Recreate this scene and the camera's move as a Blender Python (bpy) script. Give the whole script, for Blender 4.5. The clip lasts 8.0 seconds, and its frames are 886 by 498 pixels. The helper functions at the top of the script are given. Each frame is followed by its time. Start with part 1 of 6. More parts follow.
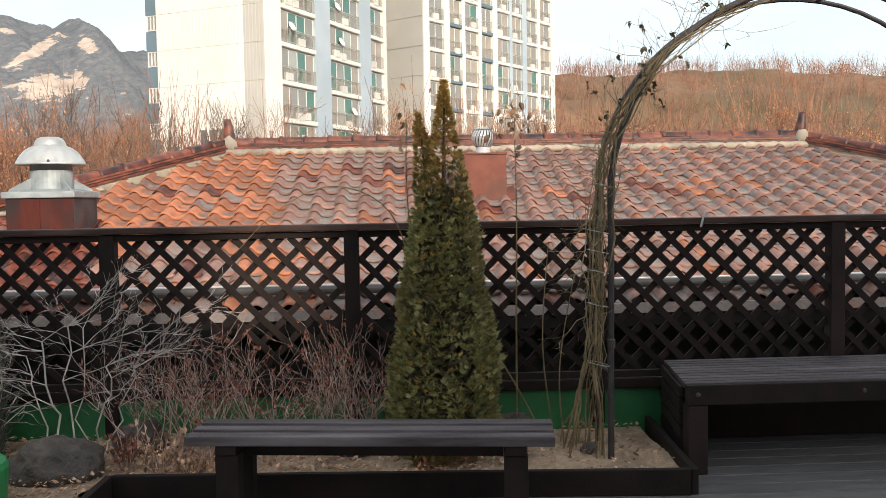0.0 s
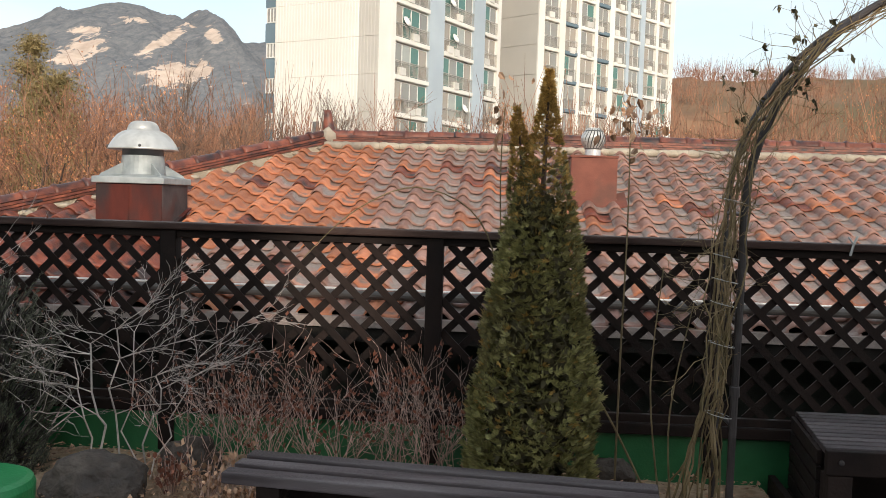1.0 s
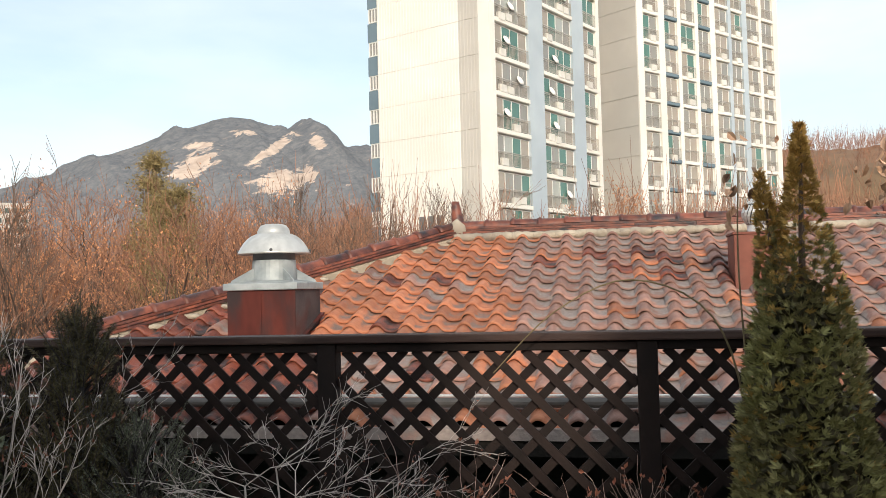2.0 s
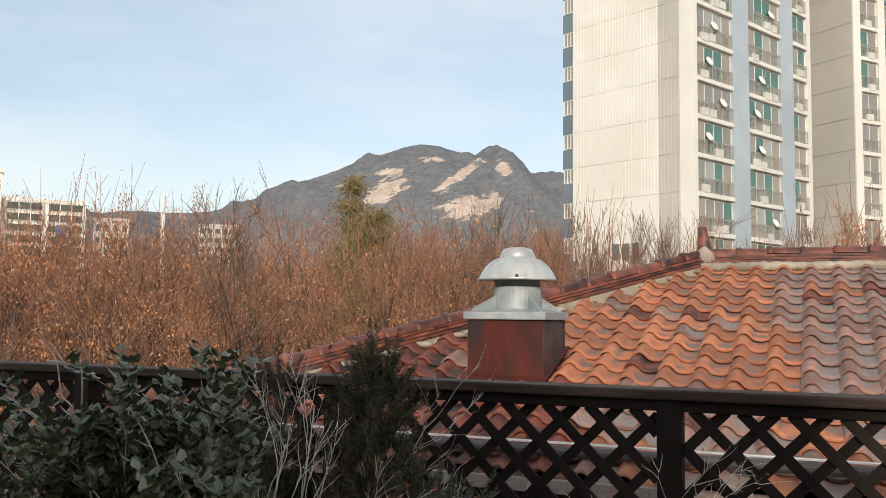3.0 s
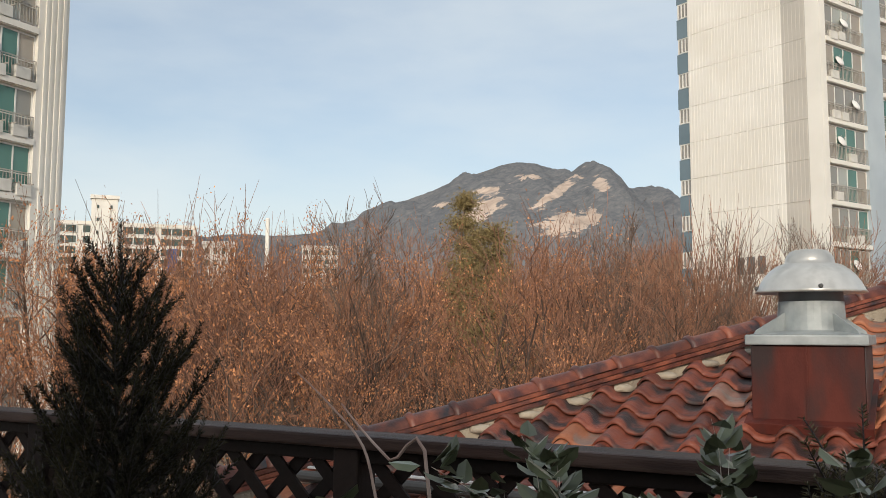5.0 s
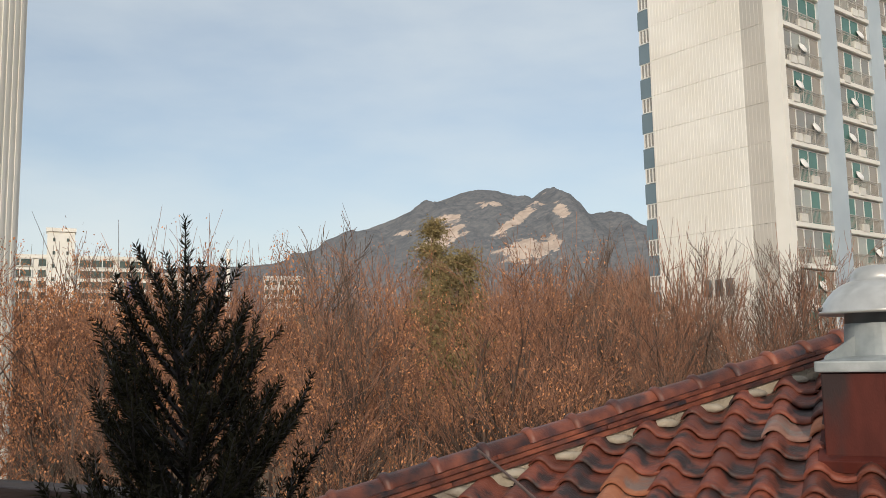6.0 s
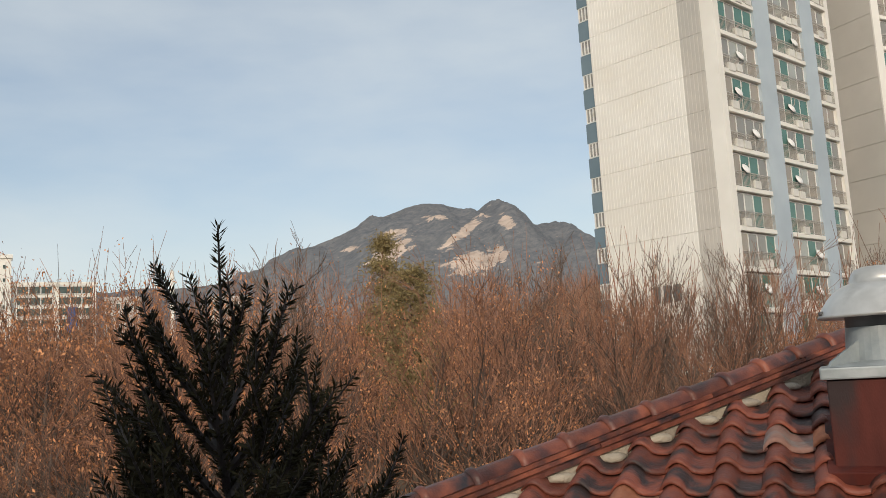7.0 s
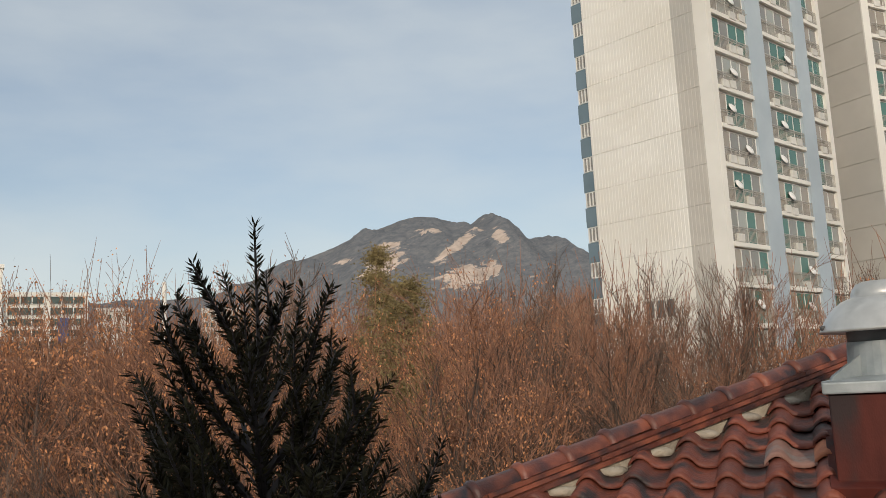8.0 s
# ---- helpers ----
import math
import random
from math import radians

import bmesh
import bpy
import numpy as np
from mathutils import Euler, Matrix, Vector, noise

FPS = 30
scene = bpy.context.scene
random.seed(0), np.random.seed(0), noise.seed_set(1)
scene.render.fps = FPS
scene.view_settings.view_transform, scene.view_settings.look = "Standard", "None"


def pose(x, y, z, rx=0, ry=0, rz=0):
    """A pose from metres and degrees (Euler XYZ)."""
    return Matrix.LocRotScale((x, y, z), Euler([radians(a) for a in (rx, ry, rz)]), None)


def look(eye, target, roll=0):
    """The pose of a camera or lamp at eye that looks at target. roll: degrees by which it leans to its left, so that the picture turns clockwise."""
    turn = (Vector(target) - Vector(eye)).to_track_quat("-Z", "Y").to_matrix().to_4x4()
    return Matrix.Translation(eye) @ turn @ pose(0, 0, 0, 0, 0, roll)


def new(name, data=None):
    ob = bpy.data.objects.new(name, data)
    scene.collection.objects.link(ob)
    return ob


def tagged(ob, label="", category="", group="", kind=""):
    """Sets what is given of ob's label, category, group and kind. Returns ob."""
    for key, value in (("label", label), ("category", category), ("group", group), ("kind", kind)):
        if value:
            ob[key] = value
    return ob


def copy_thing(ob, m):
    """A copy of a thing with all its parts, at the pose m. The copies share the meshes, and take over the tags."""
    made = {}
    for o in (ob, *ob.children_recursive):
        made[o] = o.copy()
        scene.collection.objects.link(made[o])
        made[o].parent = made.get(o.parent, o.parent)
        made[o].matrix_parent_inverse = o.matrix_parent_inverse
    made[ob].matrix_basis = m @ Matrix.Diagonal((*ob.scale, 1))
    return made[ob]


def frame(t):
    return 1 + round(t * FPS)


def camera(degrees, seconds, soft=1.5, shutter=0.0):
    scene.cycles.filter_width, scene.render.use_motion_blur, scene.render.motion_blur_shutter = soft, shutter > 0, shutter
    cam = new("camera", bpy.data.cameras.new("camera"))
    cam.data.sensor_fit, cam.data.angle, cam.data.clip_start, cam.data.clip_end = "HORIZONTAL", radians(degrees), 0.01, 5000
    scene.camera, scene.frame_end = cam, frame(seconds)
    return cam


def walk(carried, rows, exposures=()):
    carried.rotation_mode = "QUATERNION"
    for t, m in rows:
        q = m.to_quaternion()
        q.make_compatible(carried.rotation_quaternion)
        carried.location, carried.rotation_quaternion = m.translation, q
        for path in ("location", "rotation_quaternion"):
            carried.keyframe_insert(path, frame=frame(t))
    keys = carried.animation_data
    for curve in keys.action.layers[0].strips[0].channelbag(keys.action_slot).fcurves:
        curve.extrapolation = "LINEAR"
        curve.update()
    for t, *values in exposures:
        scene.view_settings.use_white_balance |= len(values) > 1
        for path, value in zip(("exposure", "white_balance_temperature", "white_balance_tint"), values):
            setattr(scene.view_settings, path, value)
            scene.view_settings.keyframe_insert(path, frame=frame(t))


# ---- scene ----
cam = camera(53.0, 8.0, soft=0.8)
PATH = [
    (0, (1.307, -2.128, 1.394), (1.396, -0.133, 1.283), -1.0),
    (0.5, (1.405, -1.789, 1.44), (1.4, 0.208, 1.34), 1.6),
    (1, (1.371, -1.491, 1.433), (1.227, 0.5, 1.317), 1.7),
    (1.5, (1.135, -1.11, 1.475), (0.94, 0.88, 1.404), -2.0),
    (1.7, (1.053, -0.993, 1.463), (0.795, 0.990, 1.472), -2.0),
    (2.8, (0.267, -0.290, 1.477), (-0.425, 1.581, 1.622), 0.2),
    (3, (0.102, -0.193, 1.511), (-0.667, 1.647, 1.659), 0.6),
    (3.5, (-0.365, 0.205, 1.55), (-1.299, 1.966, 1.71), 0.1),
    (4, (-0.781, 0.463, 1.569), (-1.757, 2.201, 1.73), 0.2),
    (4.5, (-1.147, 0.659, 1.558), (-2.135, 2.389, 1.738), -0.5),
    (5, (-1.54, 0.883, 1.546), (-2.504, 2.625, 1.734), 0.2),
    (5.2, (-1.693, 0.977, 1.556), (-2.646, 2.723, 1.771), 0.2),
    (6.3, (-2.343, 1.363, 1.588), (-3.203, 3.150, 1.844), -1.5),
    (6.5, (-2.414, 1.417, 1.598), (-3.256, 3.213, 1.859), -1.9),
    (7, (-2.534, 1.5, 1.627), (-3.308, 3.323, 1.904), -3.2),
    (7.5, (-2.586, 1.501, 1.624), (-3.351, 3.323, 1.936), -2.8),
    (8, (-2.587, 1.5, 1.619), (-3.344, 3.326, 1.925), -2.8),
]
walk(cam, [(t, look(eye, target, roll)) for t, eye, target, roll in PATH],
     [(0, 0.5), (0.5, 0.4), (1, 0.32), (1.5, 0.42), (3, 0.06), (4.5, -0.10), (5, -0.13), (6.5, -0.25), (7, -0.28), (8, -0.40)])

# ---------- world, sun, exposure ----------
SUN_AZ = Vector((0.31, -0.95, 0)).normalized()      # towards the sun, on plan
SUN_EL = radians(21)
sun_dir = Vector((SUN_AZ.x * math.cos(SUN_EL), SUN_AZ.y * math.cos(SUN_EL), math.sin(SUN_EL)))
world = bpy.data.worlds.new("sky")
scene.world = world
world.use_nodes = True
wn, wl = world.node_tree.nodes, world.node_tree.links
wn.clear()
w_out, w_bg, w_sky = wn.new("ShaderNodeOutputWorld"), wn.new("ShaderNodeBackground"), wn.new("ShaderNodeTexSky")
w_sky.sky_type, w_sky.sun_disc = "NISHITA", False
w_sky.sun_elevation, w_sky.sun_rotation = SUN_EL, math.atan2(SUN_AZ.x, SUN_AZ.y)
w_sky.air_density, w_sky.dust_density, w_sky.ozone_density = 1.0, 1.6, 1.0
w_co, w_map, w_noise, w_ramp, w_mix = (wn.new("ShaderNodeTexCoord"), wn.new("ShaderNodeMapping"), wn.new("ShaderNodeTexNoise"),
                                       wn.new("ShaderNodeValToRGB"), wn.new("ShaderNodeMix"))
w_mix.data_type = "RGBA"
w_map.inputs["Scale"].default_value = (1.6, 1.6, 5.0)
w_map.inputs["Rotation"].default_value = (0.0, 0.25, 0.4)
w_noise.inputs["Scale"].default_value, w_noise.inputs["Detail"].default_value, w_noise.inputs["Roughness"].default_value = 1.4, 6, 0.5
w_ramp.color_ramp.elements[0].position, w_ramp.color_ramp.elements[1].position = 0.32, 0.78
w_ramp.color_ramp.elements[0].color, w_ramp.color_ramp.elements[1].color = (0.26, 0.26, 0.26, 1), (0.88, 0.88, 0.88, 1)
w_mix.inputs[7].default_value = (6.1, 6.45, 6.4, 1)
wl.new(w_co.outputs["Generated"], w_map.inputs["Vector"])
wl.new(w_map.outputs[0], w_noise.inputs["Vector"])
wl.new(w_noise.outputs["Fac"], w_ramp.inputs["Fac"])
wl.new(w_ramp.outputs["Color"], w_mix.inputs[0])
wl.new(w_sky.outputs[0], w_mix.inputs[6])
wl.new(w_mix.outputs[2], w_bg.inputs["Color"])
w_bg.inputs["Strength"].default_value = 0.15
wl.new(w_bg.outputs[0], w_out.inputs[0])
sun_data = bpy.data.lights.new("sun", "SUN")
sun_data.energy, sun_data.angle, sun_data.color = 2.6, radians(1.1), (1.0, 0.87, 0.72)
sun = new("sun", sun_data)
sun.matrix_world = look(Vector(sun_dir) * 60, (0, 0, 0))


# ---------- materials ----------
def surface(name, c1, c2, scale=6.0, rough=0.7, metal=0.0, bump=0.15, fine=90.0, obj=0.0, island=0.0, c3=None, stain=1.2, stretch=(1, 1, 1),
            spec=0.5, worldspace=False):
    """Two colours mixed by noise, a third in larger stains, fine relief, and a change of value from object to object or island to island."""
    m = bpy.data.materials.new(name)
    m.use_nodes = True
    n, l = m.node_tree.nodes, m.node_tree.links
    b = n["Principled BSDF"]
    co = n.new("ShaderNodeTexCoord")
    mp = n.new("ShaderNodeMapping")
    mp.inputs["Scale"].default_value = stretch
    if worldspace:
        g = n.new("ShaderNodeNewGeometry")
        l.new(g.outputs["Position"], mp.inputs["Vector"])
    else:
        l.new(co.outputs["Object"], mp.inputs["Vector"])
    info = n.new("ShaderNodeObjectInfo")
    shift = n.new("ShaderNodeVectorMath")
    shift.operation = "MULTIPLY_ADD"
    shift.inputs[1].default_value = (37.0, 17.0, 53.0) if obj else (0, 0, 0)
    l.new(info.outputs["Random"], shift.inputs[0])
    l.new(mp.outputs[0], shift.inputs[2])

    def noise_node(sc, detail):
        t = n.new("ShaderNodeTexNoise")
        t.inputs["Scale"].default_value, t.inputs["Detail"].default_value = sc, detail
        l.new(shift.outputs[0], t.inputs["Vector"])
        return t
    n1, n2, n3 = noise_node(scale, 5), noise_node(fine, 3), noise_node(stain, 4)

    def mix(fac, a, c):
        x = n.new("ShaderNodeMix")
        x.data_type = "RGBA"
        for sock, v in ((x.inputs[0], fac), (x.inputs[6], a), (x.inputs[7], c)):
            if isinstance(v, tuple):
                sock.default_value = (*v, 1)
            elif isinstance(v, float):
                sock.default_value = v
            else:
                l.new(v, sock)
        return x.outputs[2]

    def ramp(src, lo, hi):
        r = n.new("ShaderNodeMapRange")
        r.inputs["From Min"].default_value, r.inputs["From Max"].default_value = lo, hi
        l.new(src, r.inputs["Value"])
        return r.outputs[0]
    col = mix(ramp(n1.outputs["Fac"], 0.35, 0.65), c1, c2)
    if c3:
        col = mix(ramp(n3.outputs["Fac"], 0.48, 0.68), col, c3)
    col_v = n.new("ShaderNodeHueSaturation")
    l.new(col, col_v.inputs["Color"])
    if obj or island:
        src = info.outputs["Random"]
        if island:
            g2 = n.new("ShaderNodeNewGeometry")
            src = g2.outputs["Random Per Island"]
        amount = max(obj, island)
        r = n.new("ShaderNodeMapRange")
        r.inputs["To Min"].default_value, r.inputs["To Max"].default_value = 1 - amount, 1 + amount
        l.new(src, r.inputs["Value"])
        l.new(r.outputs[0], col_v.inputs["Value"])
    l.new(col_v.outputs[0], b.inputs["Base Color"])
    rr = n.new("ShaderNodeMapRange")
    rr.inputs["To Min"].default_value, rr.inputs["To Max"].default_value = max(rough - 0.12, 0.02), min(rough + 0.1, 1)
    l.new(n1.outputs["Fac"], rr.inputs["Value"])
    l.new(rr.outputs[0], b.inputs["Roughness"])
    b.inputs["Metallic"].default_value = metal
    b.inputs["Specular IOR Level"].default_value = spec
    if bump:
        bp = n.new("ShaderNodeBump")
        bp.inputs["Strength"].default_value, bp.inputs["Distance"].default_value = bump, 0.02
        l.new(n2.outputs["Fac"], bp.inputs["Height"])
        l.new(bp.outputs[0], b.inputs["Normal"])
    return m


M = {}
M["dark_wood"] = surface("dark_stained_wood", (0.011, 0.007, 0.006), (0.020, 0.012, 0.010), 9, 0.72, fine=60, obj=0.25, stretch=(1, 1, 1), c3=(0.026, 0.017, 0.014), spec=0.22)
# lighter copy of the fence wood: sunlight on the cap rail is painted in
M["rail_wood"] = surface("brown_stained_rail", (0.030, 0.016, 0.013), (0.055, 0.029, 0.023), 7, 0.6, fine=60, bump=0.2, c3=(0.085, 0.052, 0.042), stain=4, stretch=(0.6, 5, 5), spec=0.3)
M["bench_wood"] = surface("weathered_black_wood", (0.034, 0.024, 0.026), (0.072, 0.055, 0.058), 7, 0.5, fine=80, obj=0.3, bump=0.3, c3=(0.135, 0.115, 0.118), stretch=(0.6, 6, 6))
M["deck"] = surface("deck_boards", (0.085, 0.078, 0.077), (0.135, 0.126, 0.122), 5, 0.55, obj=0.15, stretch=(0.7, 5, 5))
M["soil"] = surface("sandy_soil", (0.38, 0.265, 0.17), (0.56, 0.41, 0.28), 30, 0.95, bump=0.8, fine=120, c3=(0.25, 0.17, 0.115), stain=3)
M["green_paint"] = surface("green_painted_metal", (0.018, 0.13, 0.045), (0.028, 0.17, 0.06), 7, 0.5, c3=(0.02, 0.09, 0.04))
M["stub_paint"] = surface("bright_green_paint", (0.022, 0.24, 0.075), (0.032, 0.30, 0.10), 6, 0.45, c3=(0.03, 0.2, 0.08))
M["stone"] = surface("dark_boulder", (0.060, 0.048, 0.040), (0.135, 0.110, 0.092), 14, 0.9, bump=1.0, fine=40, c3=(0.07, 0.06, 0.055), stain=5)
M["dry_leaf"] = surface("dry_leaf_litter", (0.33, 0.175, 0.100), (0.55, 0.36, 0.235), 20, 0.8, island=0.6)
M["galvanised"] = surface("galvanised_steel", (0.30, 0.335, 0.345), (0.44, 0.475, 0.48), 7, 0.55, metal=0.2, bump=0.06, c3=(0.23, 0.26, 0.27), stain=4)
M["aluminium"] = surface("spun_aluminium", (0.54, 0.54, 0.52), (0.66, 0.66, 0.635), 7, 0.38, metal=0.45, bump=0.05, c3=(0.44, 0.44, 0.42), stain=5)
M["red_metal"] = surface("rust_red_painted_steel", (0.075, 0.017, 0.013), (0.115, 0.028, 0.020), 5, 0.6, bump=0.1, c3=(0.040, 0.026, 0.026), stain=3.2, spec=0.2, stretch=(1.5, 1.5, 0.5))
M["sooty_steel"] = surface("soot_stained_red_steel", (0.050, 0.045, 0.048), (0.105, 0.085, 0.085), 5, 0.6, bump=0.1, c3=(0.10, 0.030, 0.024), stain=3.0, spec=0.2)
# throat steel is darkened in colour for the shade beneath the dome
M["throat_metal"] = surface("dull_shaded_steel", (0.13, 0.14, 0.15), (0.19, 0.20, 0.21), 6, 0.6, metal=0.2, bump=0.05)
M["chimney_metal"] = surface("faded_red_sheet_steel", (0.17, 0.055, 0.038), (0.24, 0.085, 0.058), 5, 0.65, bump=0.1, c3=(0.12, 0.058, 0.045), stain=3, spec=0.3)
M["mortar"] = surface("pale_mortar", (0.38, 0.325, 0.25), (0.48, 0.42, 0.33), 9, 0.95, bump=0.6, fine=50, c3=(0.26, 0.225, 0.185))
M["ridge_tile"] = surface("fired_ridge_tile", (0.105, 0.032, 0.023), (0.245, 0.076, 0.043), 8, 0.46, bump=0.2, obj=0.35, c3=(0.022, 0.020, 0.025), stain=5.0)
# eave and wall colours near black: the deep shade there is painted in
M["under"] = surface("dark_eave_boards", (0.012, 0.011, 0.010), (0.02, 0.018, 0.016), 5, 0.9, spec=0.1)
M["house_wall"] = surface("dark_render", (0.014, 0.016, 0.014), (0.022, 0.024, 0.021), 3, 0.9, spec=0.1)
M["grey_pipe"] = surface("grey_pipe", (0.04, 0.037, 0.035), (0.065, 0.06, 0.057), 5, 0.5)
M["pale_metal"] = surface("pale_gutter_metal", (0.55, 0.56, 0.57), (0.66, 0.67, 0.68), 4, 0.4, metal=0.3, bump=0.05)
M["white_wall"] = surface("cream_white_painted_concrete", (0.765, 0.755, 0.71), (0.825, 0.815, 0.77), 0.35, 0.85, bump=0.05, fine=8, c3=(0.73, 0.71, 0.65), stain=0.12, worldspace=True)
M["grey_wall"] = surface("warm_grey_painted_concrete", (0.50, 0.48, 0.44), (0.55, 0.53, 0.49), 0.35, 0.85, bump=0.05, fine=8, c3=(0.46, 0.45, 0.42), stain=0.12, worldspace=True)
M["blue_wall"] = surface("pale_blue_painted_concrete", (0.42, 0.50, 0.57), (0.48, 0.56, 0.62), 0.4, 0.85, bump=0.05, fine=8, c3=(0.39, 0.46, 0.52), stain=0.15, worldspace=True)
M["slate_wall"] = surface("slate_blue_painted_concrete", (0.135, 0.20, 0.245), (0.165, 0.235, 0.285), 0.4, 0.85, bump=0.05, fine=8, worldspace=True)
M["room"] = surface("balcony_interior", (0.40, 0.38, 0.34), (0.52, 0.49, 0.44), 0.8, 0.9, bump=0.0, worldspace=True, c3=(0.28, 0.27, 0.25), stain=0.5)
M["frame_white"] = surface("white_window_frame", (0.72, 0.72, 0.70), (0.78, 0.78, 0.76), 2, 0.5, bump=0.0)
M["rail_metal"] = surface("grey_brown_railing", (0.34, 0.32, 0.29), (0.42, 0.40, 0.37), 2, 0.5, metal=0.1, bump=0.0)
M["ac_white"] = surface("aged_white_plastic", (0.62, 0.61, 0.57), (0.70, 0.69, 0.65), 3, 0.5, bump=0.0, obj=0.12)
M["ac_dark"] = surface("dark_fan_grille", (0.07, 0.07, 0.07), (0.10, 0.10, 0.10), 3, 0.6, bump=0.0)
M["dish"] = surface("white_dish", (0.80, 0.80, 0.79), (0.85, 0.85, 0.84), 3, 0.4, bump=0.0)
M["concrete"] = surface("pale_concrete", (0.52, 0.50, 0.47), (0.6, 0.58, 0.55), 0.4, 0.9, bump=0.0, worldspace=True)
M["ground"] = surface("winter_ground", (0.20, 0.145, 0.095), (0.27, 0.20, 0.13), 0.25, 0.95, bump=0.3, fine=6, c3=(0.13, 0.10, 0.07), stain=0.04, worldspace=True)
M["bark"] = surface("brown_bark", (0.060, 0.040, 0.030), (0.105, 0.070, 0.052), 3, 0.9, bump=0.2, island=0.3)
M["bark_thin"] = surface("grey_brown_twigs", (0.10, 0.068, 0.051), (0.175, 0.122, 0.094), 2, 0.9, bump=0.0, island=0.4)
M["bark_red"] = surface("reddish_twigs", (0.19, 0.090, 0.056), (0.30, 0.152, 0.092), 1.5, 0.9, bump=0.0, island=0.5)
M["bark_pale"] = surface("pale_grey_bark", (0.47, 0.41, 0.355), (0.66, 0.585, 0.52), 12, 0.85, bump=0.2, island=0.2)
M["bark_grey"] = surface("grey_shrub_bark", (0.42, 0.365, 0.33), (0.62, 0.555, 0.51), 12, 0.85, bump=0.2, island=0.3)
M["twig_brown"] = surface("brown_shrub_twig", (0.34, 0.22, 0.18), (0.58, 0.43, 0.365), 10, 0.85, bump=0.1, island=0.5)
M["bud"] = surface("russet_dry_leaf", (0.17, 0.058, 0.034), (0.25, 0.095, 0.055), 10, 0.8, bump=0.0, island=0.4)
M["rust_leaf"] = surface("rusty_oak_leaf", (0.39, 0.155, 0.062), (0.54, 0.255, 0.115), 3, 0.75, bump=0.0, island=0.45)
M["thuja"] = surface("arborvitae_spray", (0.215, 0.205, 0.072), (0.37, 0.345, 0.135), 5, 0.7, bump=0.0, island=0.4, c3=(0.18, 0.15, 0.066), stain=2.5)
M["thuja_tip"] = surface("bronzed_arborvitae_tip", (0.42, 0.26, 0.065), (0.55, 0.36, 0.11), 6, 0.7, bump=0.0, island=0.4)
M["yew"] = surface("dark_yew_needle", (0.023, 0.021, 0.012), (0.050, 0.044, 0.022), 8, 0.7, bump=0.0, island=0.4, spec=0.15)
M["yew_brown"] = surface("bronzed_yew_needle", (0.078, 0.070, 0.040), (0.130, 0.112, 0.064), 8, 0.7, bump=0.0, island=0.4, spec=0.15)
M["juniper"] = surface("grey_green_juniper_needle", (0.105, 0.115, 0.080), (0.175, 0.185, 0.13), 8, 0.7, bump=0.0, island=0.4, spec=0.2)
M["holly"] = surface("leathery_green_leaf", (0.075, 0.088, 0.050), (0.135, 0.148, 0.085), 14, 0.32, bump=0.0, island=0.3)
M["pine"] = surface("olive_pine_needle", (0.20, 0.160, 0.066), (0.28, 0.215, 0.098), 1.5, 0.8, bump=0.0, island=0.35)
M["cane"] = surface("greenish_brown_cane", (0.15, 0.115, 0.052), (0.27, 0.195, 0.105), 9, 0.75, bump=0.1, island=0.3)
M["arch_metal"] = surface("dark_brown_painted_tube", (0.030, 0.024, 0.024), (0.050, 0.042, 0.042), 10, 0.5, bump=0.1)
M["tie"] = surface("pale_string", (0.42, 0.42, 0.40), (0.5, 0.5, 0.48), 10, 0.8, bump=0.0)
M["hill"] = surface("far_winter_woods", (0.19, 0.105, 0.060), (0.27, 0.155, 0.088), 0.35, 0.95, bump=0.6, fine=1.6, c3=(0.12, 0.095, 0.05), stain=0.02, worldspace=True)
M["tarp"] = surface("blue_tarpaulin", (0.03, 0.085, 0.24), (0.05, 0.12, 0.31), 2, 0.6, bump=0.1)
M["number"] = surface("dark_painted_mark", (0.13, 0.13, 0.13), (0.17, 0.17, 0.17), 2, 0.8, bump=0.0)
M["plaster_behind"] = surface("pale_plaster_behind", (0.36, 0.34, 0.31), (0.44, 0.41, 0.37), 1.5, 0.9, bump=0.1)



